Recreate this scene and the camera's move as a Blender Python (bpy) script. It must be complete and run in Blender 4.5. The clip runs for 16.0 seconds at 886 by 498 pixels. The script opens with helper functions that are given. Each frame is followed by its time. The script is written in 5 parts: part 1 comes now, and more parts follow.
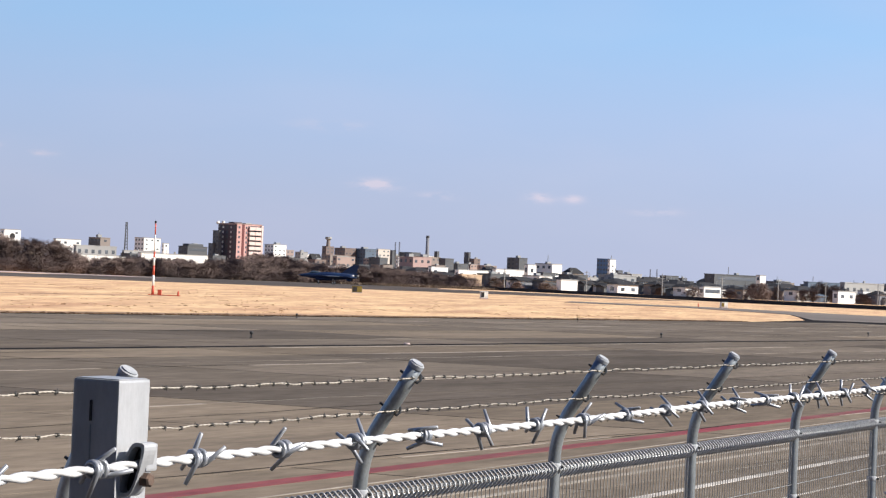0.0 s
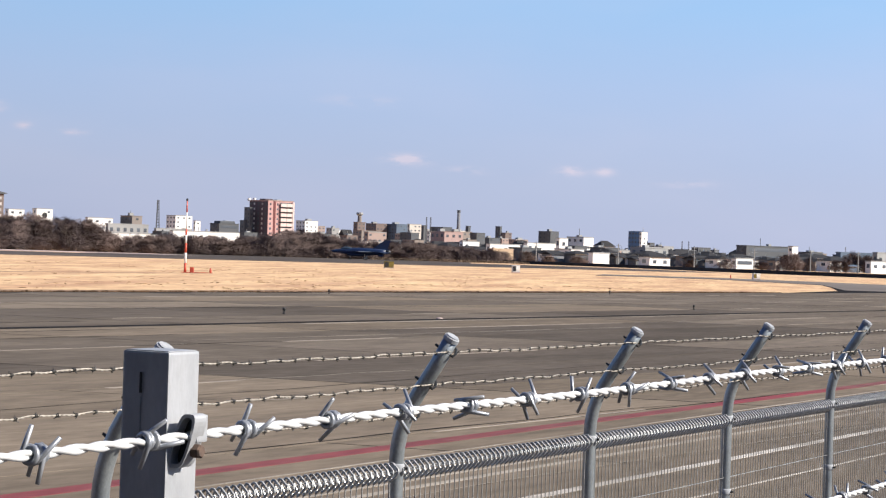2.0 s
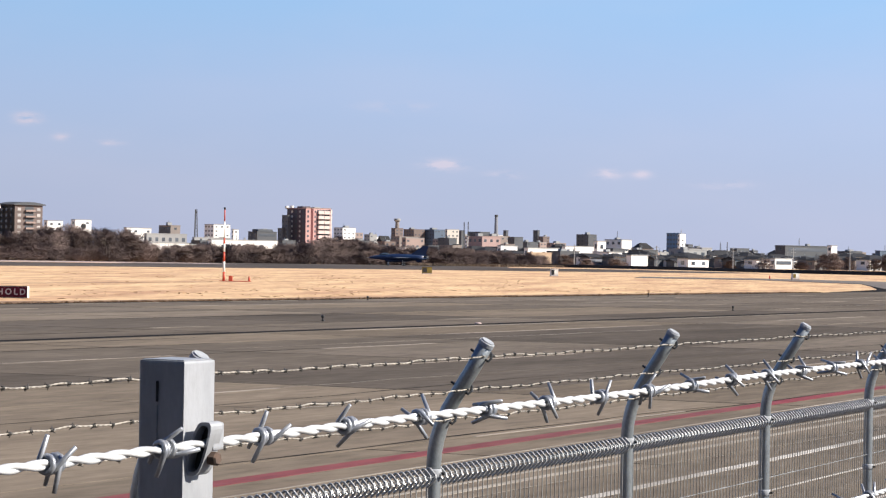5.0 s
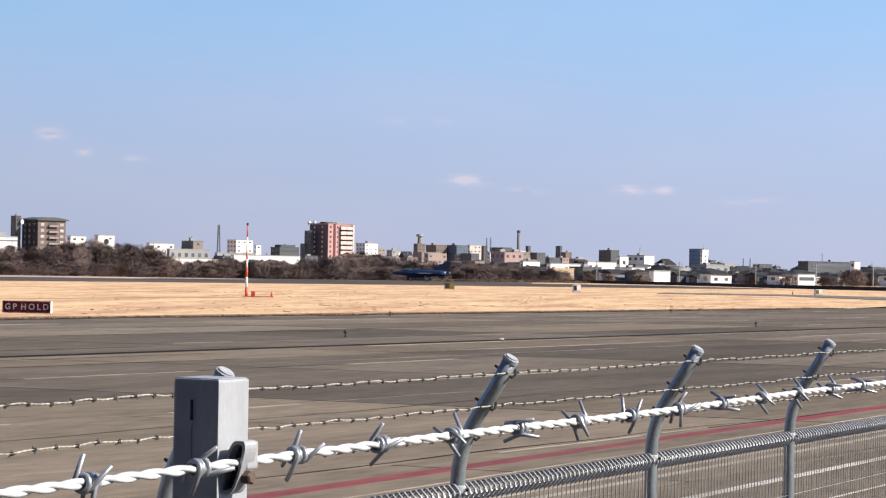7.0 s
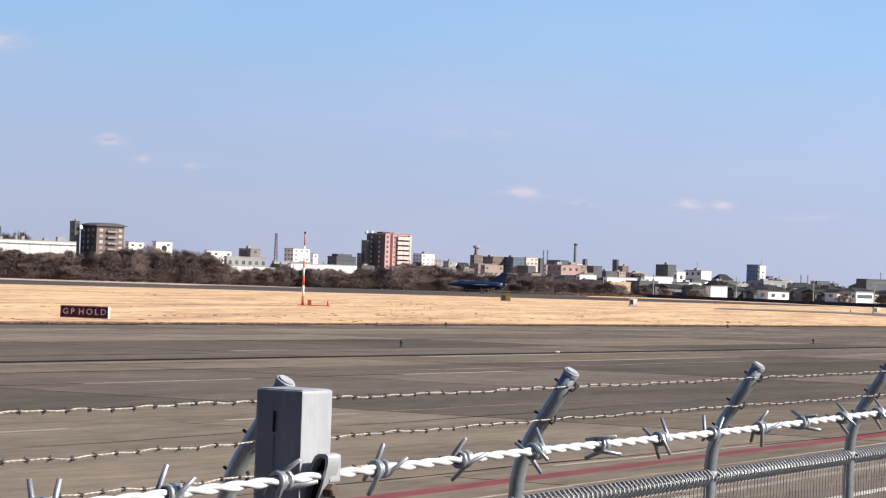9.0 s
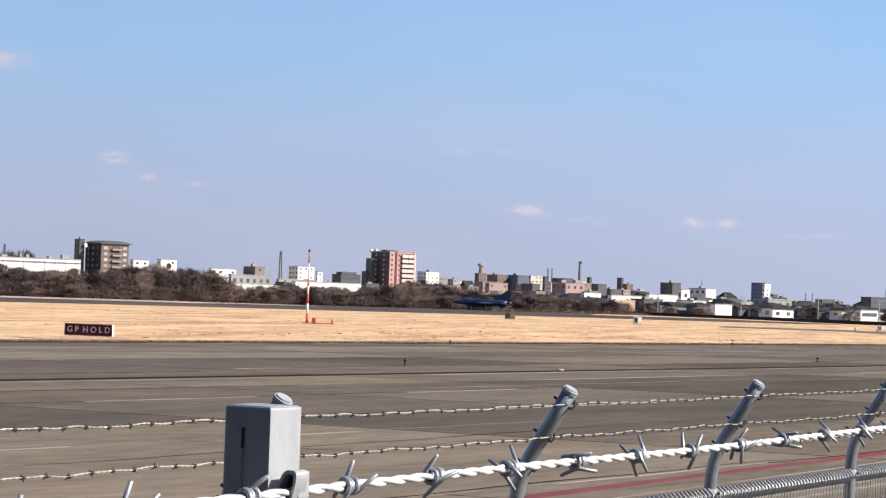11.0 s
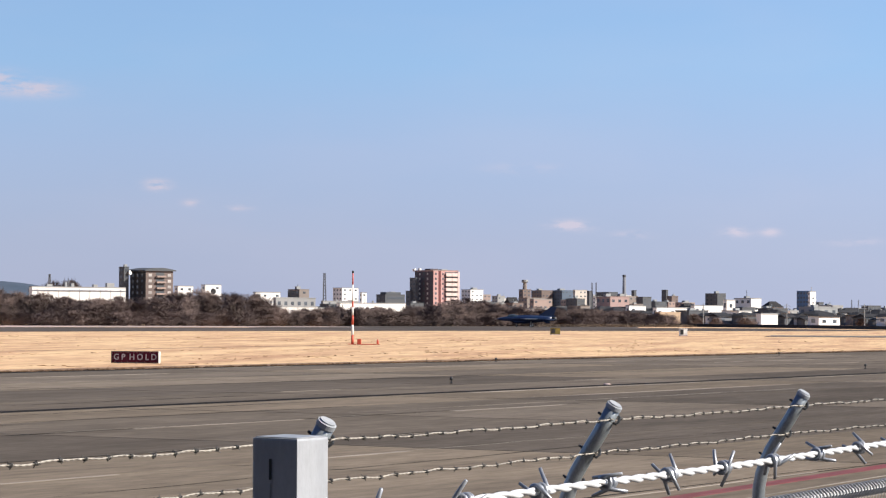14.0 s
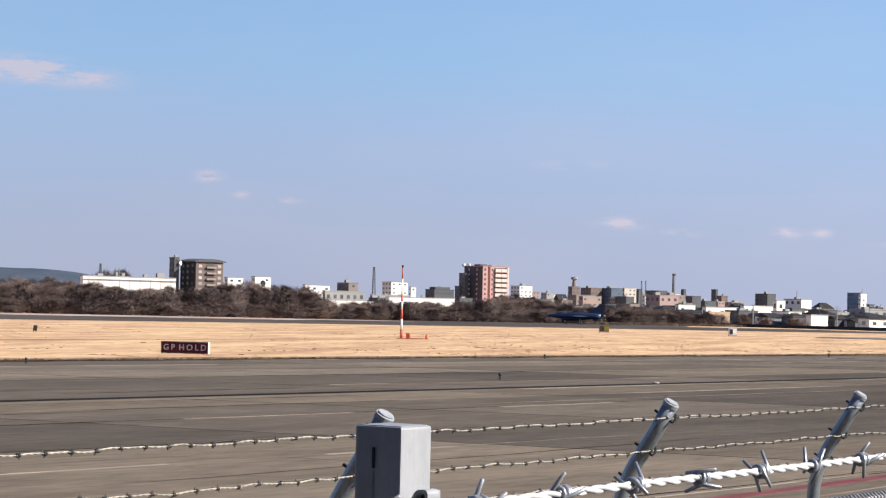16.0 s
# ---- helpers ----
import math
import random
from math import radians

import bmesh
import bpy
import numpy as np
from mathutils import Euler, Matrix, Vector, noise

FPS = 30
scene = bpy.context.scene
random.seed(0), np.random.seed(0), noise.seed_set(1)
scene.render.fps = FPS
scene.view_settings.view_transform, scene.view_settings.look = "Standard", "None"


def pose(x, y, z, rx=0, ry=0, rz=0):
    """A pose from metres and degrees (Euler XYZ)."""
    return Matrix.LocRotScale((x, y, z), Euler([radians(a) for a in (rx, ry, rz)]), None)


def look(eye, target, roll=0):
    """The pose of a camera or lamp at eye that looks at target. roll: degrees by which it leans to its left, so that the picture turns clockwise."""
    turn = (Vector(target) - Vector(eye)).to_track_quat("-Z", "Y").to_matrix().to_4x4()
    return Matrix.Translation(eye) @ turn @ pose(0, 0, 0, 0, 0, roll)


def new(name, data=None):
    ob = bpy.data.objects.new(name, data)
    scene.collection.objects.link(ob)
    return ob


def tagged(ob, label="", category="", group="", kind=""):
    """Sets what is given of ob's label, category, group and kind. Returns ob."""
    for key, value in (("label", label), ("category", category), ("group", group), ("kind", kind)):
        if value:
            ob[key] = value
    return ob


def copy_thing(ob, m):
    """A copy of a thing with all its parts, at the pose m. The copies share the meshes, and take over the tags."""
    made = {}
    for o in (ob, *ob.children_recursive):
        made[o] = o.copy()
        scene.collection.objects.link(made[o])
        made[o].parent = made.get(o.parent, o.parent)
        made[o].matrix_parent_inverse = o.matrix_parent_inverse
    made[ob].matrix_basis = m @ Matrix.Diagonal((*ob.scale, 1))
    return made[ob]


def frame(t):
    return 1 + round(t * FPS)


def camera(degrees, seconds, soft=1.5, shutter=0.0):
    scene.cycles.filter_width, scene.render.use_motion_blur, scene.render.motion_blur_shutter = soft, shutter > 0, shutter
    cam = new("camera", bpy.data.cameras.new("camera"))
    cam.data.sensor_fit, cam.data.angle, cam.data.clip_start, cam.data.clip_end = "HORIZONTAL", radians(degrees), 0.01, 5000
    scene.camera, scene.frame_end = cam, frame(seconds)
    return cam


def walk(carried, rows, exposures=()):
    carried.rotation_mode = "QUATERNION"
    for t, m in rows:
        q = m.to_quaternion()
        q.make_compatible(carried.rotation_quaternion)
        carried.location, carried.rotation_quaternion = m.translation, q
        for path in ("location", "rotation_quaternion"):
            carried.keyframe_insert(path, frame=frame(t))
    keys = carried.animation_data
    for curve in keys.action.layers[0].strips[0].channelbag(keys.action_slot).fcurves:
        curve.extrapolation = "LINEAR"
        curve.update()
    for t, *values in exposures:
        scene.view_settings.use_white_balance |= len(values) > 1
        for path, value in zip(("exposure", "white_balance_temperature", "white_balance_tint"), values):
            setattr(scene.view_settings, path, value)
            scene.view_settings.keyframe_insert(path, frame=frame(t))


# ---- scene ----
# ---- camera: hand-held, panning slowly to the left behind the fences ----
cam = camera(23.020, 16.0, soft=1.25)
# seconds, x, y, z, heading (right of +Y), tilt up, lean
PATH = [
    (0, 0.147, -0.372, 2.587, -1.00, 0.78, 2.47),
    (0.5, 0.133, -0.375, 2.586, -1.20, 0.69, 2.34),
    (1, 0.120, -0.371, 2.585, -1.38, 0.50, 2.17),
    (1.5, 0.131, -0.382, 2.587, -1.58, 0.26, 1.97),
    (2, 0.137, -0.371, 2.583, -1.80, 0.08, 1.84),
    (2.5, 0.137, -0.372, 2.585, -1.98, 0.01, 1.61),
    (3, 0.145, -0.370, 2.583, -2.19, -0.01, 1.49),
    (3.5, 0.150, -0.362, 2.583, -2.34, 0.03, 1.34),
    (4, 0.159, -0.370, 2.584, -2.49, 0.04, 1.13),
    (6.5, 0.146, -0.387, 2.584, -3.23, 0.53, 1.01),
    (7, 0.147, -0.384, 2.586, -3.40, 0.59, 1.00),
    (7.5, 0.152, -0.391, 2.586, -3.70, 0.63, 0.94),
    (8, 0.147, -0.388, 2.585, -4.16, 0.68, 1.03),
    (8.5, 0.139, -0.375, 2.581, -4.60, 0.75, 1.38),
    (9, 0.125, -0.358, 2.586, -4.90, 0.85, 1.93),
    (11.5, 0.152, -0.358, 2.586, -5.10, 1.44, 1.89),
    (12, 0.160, -0.354, 2.584, -5.21, 1.55, 1.23),
    (12.5, 0.180, -0.356, 2.586, -5.40, 1.53, 0.66),
    (13, 0.174, -0.354, 2.584, -5.68, 1.47, 0.32),
    (13.5, 0.157, -0.344, 2.586, -5.93, 1.55, 0.19),
    (14, 0.162, -0.365, 2.592, -6.18, 1.77, 0.31),
    (14.5, 0.153, -0.379, 2.592, -6.50, 1.99, 0.56),
    (15, 0.141, -0.377, 2.588, -6.86, 2.05, 0.80),
    (15.5, 0.129, -0.375, 2.592, -7.18, 1.90, 1.05),
    (16, 0.126, -0.362, 2.588, -7.49, 1.63, 1.28),
]


def stance(x, y, z, heading, tilt, lean):
    return pose(x, y, z, 90 + tilt, 0, -heading) @ pose(0, 0, 0, 0, 0, lean)


walk(cam, [(row[0], stance(*row[1:])) for row in PATH], exposures=[(0, 1.04), (9, 1.04), (11.5, 1.00), (14, 0.97), (16, 0.95)])

# ---- world and sun ----
SUN_BEARING, SUN_HEIGHT = 99.0, 33.0
world = bpy.data.worlds.new("sky")
scene.world = world
world.use_nodes = True
wn, wl = world.node_tree.nodes, world.node_tree.links
wn.clear()


def wnode(kind, **inputs):
    n = wn.new(kind)
    for k, v in inputs.items():
        n.inputs[k].default_value = v
    return n


def wmath(op, a, b=0.0):
    n = wn.new("ShaderNodeMath")
    n.operation = op
    for i, v in enumerate((a, b)):
        if isinstance(v, (int, float)):
            n.inputs[i].default_value = v
        else:
            wl.new(v, n.inputs[i])
    return n.outputs[0]


w_sky = wn.new("ShaderNodeTexSky")
w_sky.sky_type = "NISHITA"
w_sky.sun_disc = False
w_sky.sun_elevation, w_sky.sun_rotation = radians(SUN_HEIGHT), radians(SUN_BEARING)
w_scale = wn.new("ShaderNodeVectorMath")
w_scale.operation = "SCALE"
w_scale.inputs["Scale"].default_value = 0.10
wl.new(w_sky.outputs[0], w_scale.inputs[0])
w_co = wn.new("ShaderNodeTexCoord")
w_sep = wn.new("ShaderNodeSeparateXYZ")
wl.new(w_co.outputs["Generated"], w_sep.inputs[0])
w_ramp = wn.new("ShaderNodeValToRGB")
wl.new(w_sep.outputs[2], w_ramp.inputs[0])
cr = w_ramp.color_ramp
cr.elements[0].position, cr.elements[0].color = 0.0, (0.462, 0.512, 0.708, 1)
cr.elements[1].position, cr.elements[1].color = 1.0, (0.025, 0.065, 0.220, 1)
for p, c in ((0.035, (0.445, 0.520, 0.735, 1)), (0.075, (0.415, 0.545, 0.815, 1)), (0.115, (0.345, 0.560, 0.880, 1)),
             (0.17, (0.300, 0.510, 0.860, 1)), (0.28, (0.170, 0.340, 0.680, 1)), (0.5, (0.060, 0.150, 0.400, 1))):
    e = cr.elements.new(p)
    e.color = c
w_mix = wn.new("ShaderNodeMixRGB")
w_mix.inputs[0].default_value = 0.9
wl.new(w_scale.outputs[0], w_mix.inputs[1])
wl.new(w_ramp.outputs[0], w_mix.inputs[2])
# thin high haze and a few small fair-weather clouds
w_map = wnode("ShaderNodeMapping")
w_map.inputs["Scale"].default_value = (1.0, 1.0, 3.2)
wl.new(w_co.outputs["Generated"], w_map.inputs[0])
w_n1 = wnode("ShaderNodeTexNoise", Scale=55.0, Detail=6.0, Roughness=0.6)
wl.new(w_map.outputs[0], w_n1.inputs["Vector"])
w_n2 = wnode("ShaderNodeTexNoise", Scale=7.0, Detail=3.0, Roughness=0.55)
wl.new(w_map.outputs[0], w_n2.inputs["Vector"])


def cloud(bearing, height, wide, tall, amount):
    """An amount that falls off round one direction of the sky, broken up by noise."""
    b = radians(bearing)
    side = wn.new("ShaderNodeVectorMath")
    side.operation = "DOT_PRODUCT"
    side.inputs[1].default_value = (math.cos(b), -math.sin(b), 0)
    wl.new(w_co.outputs["Generated"], side.inputs[0])
    ahead = wn.new("ShaderNodeVectorMath")
    ahead.operation = "DOT_PRODUCT"
    ahead.inputs[1].default_value = (math.sin(b), math.cos(b), 0)
    wl.new(w_co.outputs["Generated"], ahead.inputs[0])
    u = wmath("DIVIDE", side.outputs["Value"], math.tan(radians(wide)))
    v = wmath("DIVIDE", wmath("SUBTRACT", w_sep.outputs[2], math.sin(radians(height))), math.tan(radians(tall)))
    r2 = wmath("ADD", wmath("MULTIPLY", u, u), wmath("MULTIPLY", v, v))
    g = wmath("POWER", 2.718, wmath("MULTIPLY", r2, -1.0))
    g = wmath("MULTIPLY", g, wmath("GREATER_THAN", ahead.outputs["Value"], 0.0))
    lump = wn.new("ShaderNodeMapRange")
    lump.inputs["From Min"].default_value, lump.inputs["From Max"].default_value = 0.40, 0.60
    wl.new(w_n1.outputs["Fac"], lump.inputs["Value"])
    return wmath("MULTIPLY", wmath("MULTIPLY", g, lump.outputs[0]), amount)


w_cloud = cloud(-2.82, 2.39, 0.51, 0.13, 1.36)
w_cloud = wmath("ADD", w_cloud, cloud(1.49, 2.23, 0.33, 0.12, 1.02))
w_cloud = wmath("ADD", w_cloud, cloud(2.38, 2.23, 0.24, 0.10, 0.85))
w_cloud = wmath("ADD", w_cloud, cloud(-1.26, 2.16, 0.45, 0.10, 0.59))
w_cloud = wmath("ADD", w_cloud, cloud(4.52, 1.98, 0.60, 0.10, 0.51))
w_cloud = wmath("ADD", w_cloud, cloud(-13.67, 3.39, 0.30, 0.13, 1.36))
w_cloud = wmath("ADD", w_cloud, cloud(-12.79, 2.93, 0.21, 0.09, 0.68))
w_cloud = wmath("ADD", w_cloud, cloud(-11.56, 2.81, 0.30, 0.07, 0.68))
w_cloud = wmath("ADD", w_cloud, cloud(-18.48, 6.01, 0.89, 0.24, 2.38))
w_cloud = wmath("ADD", w_cloud, cloud(-16.96, 5.83, 0.89, 0.21, 0.94))
w_cloud = wmath("ADD", w_cloud, cloud(-4.11, 3.89, 0.89, 0.13, 0.34))
w_haze = wn.new("ShaderNodeMapRange")
w_haze.inputs["From Min"].default_value, w_haze.inputs["From Max"].default_value = 0.42, 0.70
w_haze.inputs["To Max"].default_value = 0.10
wl.new(w_n2.outputs["Fac"], w_haze.inputs["Value"])
w_cover = wmath("MINIMUM", wmath("ADD", w_cloud, w_haze.outputs[0]), 0.8)
w_white = wn.new("ShaderNodeMixRGB")
w_white.inputs[2].default_value = (0.68, 0.63, 0.745, 1)
wl.new(w_cover, w_white.inputs[0])
wl.new(w_mix.outputs[0], w_white.inputs[1])
w_bg = wnode("ShaderNodeBackground", Strength=0.492)
w_side = wn.new("ShaderNodeMapRange")
w_side.inputs["From Min"].default_value, w_side.inputs["From Max"].default_value = -0.25, 0.35
w_side.inputs["To Min"].default_value, w_side.inputs["To Max"].default_value = 0.98, 1.16
wl.new(w_sep.outputs[0], w_side.inputs["Value"])
w_glow = wn.new("ShaderNodeVectorMath")
w_glow.operation = "SCALE"
wl.new(w_white.outputs[0], w_glow.inputs[0])
wl.new(w_side.outputs[0], w_glow.inputs["Scale"])
wl.new(w_glow.outputs[0], w_bg.inputs[0])
w_out = wn.new("ShaderNodeOutputWorld")
wl.new(w_bg.outputs[0], w_out.inputs[0])

sun_data = bpy.data.lights.new("sun", "SUN")
sun_data.energy, sun_data.angle, sun_data.color = 4.8, radians(0.5), (1.0, 0.93, 0.82)
sun = new("sun", sun_data)
sb, sh = radians(SUN_BEARING), radians(SUN_HEIGHT)
sun.matrix_world = look((60 * math.sin(sb) * math.cos(sh), 60 * math.cos(sb) * math.cos(sh), 60 * math.sin(sh)), (0, 0, 0))

# ---- materials ----


def material(name, colour, rough=0.7, metal=0.0, spread=0.15, scale=1.0, bump=0.0, fine=8.0, stretch=(1, 1, 1), other=None,
             islands=0.0, objects=0.0, coords="Object", turn=0.0, shine=0.5):
    """A surface with variation at two scales, fine relief, and tone that may differ from piece to piece."""
    m = bpy.data.materials.new(name)
    m.use_nodes = True
    n, l = m.node_tree.nodes, m.node_tree.links
    b = n["Principled BSDF"]
    b.inputs["Roughness"].default_value, b.inputs["Metallic"].default_value = rough, metal
    b.inputs["Specular IOR Level"].default_value = shine
    co, mp = n.new("ShaderNodeTexCoord"), n.new("ShaderNodeMapping")
    mp.inputs["Scale"].default_value = stretch
    if coords == "World":
        geo, rot = n.new("ShaderNodeNewGeometry"), n.new("ShaderNodeVectorRotate")
        rot.rotation_type = "Z_AXIS"
        rot.inputs["Angle"].default_value = radians(turn)
        l.new(geo.outputs["Position"], rot.inputs["Vector"])
        l.new(rot.outputs[0], mp.inputs[0])
    else:
        l.new(co.outputs[coords], mp.inputs[0])
    big, small = n.new("ShaderNodeTexNoise"), n.new("ShaderNodeTexNoise")
    big.inputs["Scale"].default_value, big.inputs["Detail"].default_value = scale, 5
    small.inputs["Scale"].default_value, small.inputs["Detail"].default_value = scale * fine, 6
    small.inputs["Roughness"].default_value = 0.7
    for t in (big, small):
        l.new(mp.outputs[0], t.inputs["Vector"])
    second = other or tuple(c * 0.6 for c in colour)
    mix = n.new("ShaderNodeMixRGB")
    mix.inputs[1].default_value, mix.inputs[2].default_value = (*colour, 1), (*second, 1)
    rng = n.new("ShaderNodeMapRange")
    rng.inputs["From Min"].default_value, rng.inputs["From Max"].default_value = 0.38, 0.68
    l.new(big.outputs["Fac"], rng.inputs["Value"])
    l.new(rng.outputs[0], mix.inputs[0])
    hsv = n.new("ShaderNodeHueSaturation")
    l.new(mix.outputs[0], hsv.inputs["Color"])
    val = n.new("ShaderNodeMapRange")
    val.inputs["From Min"].default_value, val.inputs["From Max"].default_value = 0.25, 0.75
    val.inputs["To Min"].default_value, val.inputs["To Max"].default_value = 1 - spread, 1 + spread
    l.new(small.outputs["Fac"], val.inputs["Value"])
    tone = val.outputs[0]
    for amount, kind, socket in ((islands, "ShaderNodeNewGeometry", "Random Per Island"), (objects, "ShaderNodeObjectInfo", "Random")):
        if amount:
            src, rg, mul = n.new(kind), n.new("ShaderNodeMapRange"), n.new("ShaderNodeMath")
            rg.inputs["To Min"].default_value, rg.inputs["To Max"].default_value = 1 - amount, 1 + amount
            mul.operation = "MULTIPLY"
            l.new(src.outputs[socket], rg.inputs["Value"])
            l.new(rg.outputs[0], mul.inputs[0])
            l.new(tone, mul.inputs[1])
            tone = mul.outputs[0]
    l.new(tone, hsv.inputs["Value"])
    l.new(hsv.outputs[0], b.inputs["Base Color"])
    rr = n.new("ShaderNodeMapRange")
    rr.inputs["To Min"].default_value, rr.inputs["To Max"].default_value = max(rough - 0.1, 0.02), min(rough + 0.1, 1)
    l.new(small.outputs["Fac"], rr.inputs["Value"])
    l.new(rr.outputs[0], b.inputs["Roughness"])
    if bump:
        bp = n.new("ShaderNodeBump")
        bp.inputs["Strength"].default_value, bp.inputs["Distance"].default_value = 0.6, bump
        l.new(small.outputs["Fac"], bp.inputs["Height"])
        l.new(bp.outputs[0], b.inputs["Normal"])
    return m


M_GRASS = material("dry_grass", (0.590, 0.410, 0.245), 0.95, 0, 0.40, 0.22, 0.03, 6, (1, 0.22, 1), (0.395, 0.240, 0.150), coords="World", turn=6, shine=0.05)
M_EDGE = material("edge_dirt", (0.150, 0.098, 0.074), 0.95, 0, 0.4, 0.7, 0.01, 5, (1, 0.3, 1), (0.36, 0.235, 0.15), coords="World", turn=29, shine=0.05)
M_SLAB = material("apron_concrete", (0.166, 0.135, 0.105), 0.9, 0, 0.34, 0.6, 0.003, 7, (1, 0.22, 1), (0.124, 0.101, 0.080), objects=0.13, coords="World", turn=29, shine=0.02)
M_SLABGREY = material("old_apron_concrete", (0.138, 0.115, 0.095), 0.9, 0, 0.34, 0.6, 0.003, 7, (1, 0.22, 1), (0.104, 0.087, 0.072), objects=0.13, coords="World", turn=29, shine=0.02)
M_SLABDARK = material("resurfaced_apron", (0.100, 0.084, 0.071), 0.9, 0, 0.34, 0.6, 0.003, 7, (1, 0.22, 1), (0.075, 0.063, 0.053), objects=0.13, coords="World", turn=29, shine=0.02)
M_SLABPALE = material("pale_apron_concrete", (0.205, 0.170, 0.136), 0.9, 0, 0.34, 0.6, 0.003, 7, (1, 0.22, 1), (0.150, 0.124, 0.100), objects=0.13, coords="World", turn=29, shine=0.02)
M_CHIP = material("chipped_joint_edge", (0.31, 0.265, 0.225), 0.9, 0, 0.3, 0.8, 0, 6, (1, 0.3, 1), (0.20, 0.17, 0.145), coords="World", turn=29, shine=0.05)
M_JOINT = material("joint_sealant", (0.016, 0.014, 0.013), 0.9, 0, 0.2, 0.5, shine=0.05)
M_ASPHALT = material("runway_asphalt", (0.088, 0.074, 0.067), 0.95, 0, 0.35, 0.05, 0.01, 20, (1, 0.3, 1), (0.054, 0.047, 0.043), shine=0.05)
M_LINK = material("link_concrete", (0.165, 0.145, 0.132), 0.9, 0, 0.2, 0.06, 0.003, 8, (1, 1, 1), (0.125, 0.110, 0.102), shine=0.08)
M_STRAW = material("straw_clump", (0.62, 0.425, 0.26), 0.95, 0, 0.25, 0.4, 0, 6, (1, 1, 1), (0.48, 0.32, 0.185), islands=0.16, shine=0.05)
M_TAXI = material("taxiway_surface", (0.082, 0.070, 0.062), 0.9, 0, 0.2, 0.06, 0.003, 8, (1, 1, 1), (0.058, 0.050, 0.046), shine=0.08)
M_PALE = material("pale_concrete", (0.42, 0.335, 0.315), 0.9, 0, 0.15, 0.05, shine=0.1)
M_RED = material("red_line_paint", (0.190, 0.042, 0.049), 0.7, 0, 0.35, 0.5, 0.002, 8, (1, 0.3, 1), (0.150, 0.058, 0.056), coords="World", turn=26, shine=0.1)
M_WHITELINE = material("worn_white_paint", (0.30, 0.265, 0.225), 0.8, 0, 0.4, 0.5, 0.002, 8, (1, 0.3, 1), (0.16, 0.136, 0.112), coords="World", turn=26, shine=0.1)
M_FRESHLINE = material("white_line_paint", (0.46, 0.425, 0.39), 0.8, 0, 0.45, 0.9, 0.002, 8, (1, 0.5, 1), (0.22, 0.195, 0.17), coords="World", turn=26, shine=0.1)
M_GALV = material("galvanised_steel", (0.30, 0.312, 0.335), 0.55, 0.0, 0.10, 40.0, 0.0002, 8, (1, 1, 0.35), (0.24, 0.255, 0.28), shine=0.12)
M_FPOST = material("painted_grey_steel", (0.275, 0.297, 0.312), 0.33, 0.50, 0.24, 14.0, 0.0002, 10, (1, 1, 0.5), (0.175, 0.195, 0.212), shine=0.6)
M_WIRE = material("galvanised_wire", (0.70, 0.71, 0.73), 0.40, 0.25, 0.14, 60.0, 0.0, 6, (1, 1, 1), (0.52, 0.53, 0.55))
M_BARB = material("galvanised_barb", (0.36, 0.375, 0.41), 0.38, 0.5, 0.15, 80.0, 0.0, 6, (1, 1, 1), (0.24, 0.26, 0.30))
M_OLDWIRE = material("weathered_wire", (0.42, 0.385, 0.335), 0.5, 0.2, 0.2, 20.0, 0.0, 6, (1, 1, 1), (0.25, 0.225, 0.195))
M_OLDBARB = material("weathered_barb", (0.07, 0.066, 0.062), 0.55, 0.3, 0.15, 20.0)
M_MESH = material("mesh_wire", (0.42, 0.42, 0.41), 0.36, 0.55, 0.15, 12.0)
M_ROLL = material("rolled_mesh_edge", (0.34, 0.35, 0.36), 0.45, 0.45, 0.2, 60.0)
M_POST = material("zinc_post_steel", (0.39, 0.40, 0.425), 0.48, 0.40, 0.12, 40.0, 0.0002, 8, (1, 1, 0.35), (0.31, 0.325, 0.35), shine=0.2)
M_DARKSTEEL = material("dark_steel", (0.030, 0.032, 0.036), 0.5, 0.4, 0.2, 20.0)
M_RUST = material("rusty_steel", (0.125, 0.080, 0.060), 0.85, 0.2, 0.4, 150.0, 0.0003, 4, (1, 1, 1), (0.060, 0.045, 0.040))
M_SIGNRED = material("sign_red", (0.085, 0.008, 0.022), 0.6, 0, 0.10, 2.0, shine=0.2)
M_SIGNWHITE = material("sign_white", (0.52, 0.47, 0.48), 0.5, 0, 0.05, 2.0)
M_REDPAINT = material("mast_red", (0.55, 0.075, 0.035), 0.5, 0, 0.12, 1.5)
M_WHITEPAINT = material("mast_white", (0.78, 0.76, 0.72), 0.5, 0, 0.08, 1.5)
M_YELLOW = material("marker_yellow", (0.16, 0.115, 0.012), 0.6, 0, 0.1, 2.0)
M_BLACK = material("black_housing", (0.015, 0.015, 0.017), 0.5, 0, 0.1, 4.0)
M_GLASS = material("window_glass", (0.085, 0.098, 0.118), 0.15, 0.0, 0.3, 0.3, objects=0.4)
# pale base colour holds the sky reflected in these panes
M_PALEPANE = material("sky_pale_window", (0.40, 0.38, 0.37), 0.3, 0.0, 0.3, 0.3, objects=0.35)
M_ROOF = material("dark_roof", (0.030, 0.030, 0.033), 0.8, 0, 0.2, 0.3, 0.02, shine=0.2)
M_TWIG = material("bare_twigs", (0.138, 0.102, 0.093), 0.95, 0, 0.15, 0.12, 0, 5, (1, 1, 1), (0.088, 0.068, 0.065), islands=0.14, objects=0.20, shine=0.03)
M_BARK = material("bark", (0.10, 0.075, 0.058), 0.95, 0, 0.2, 2.0, 0.02)
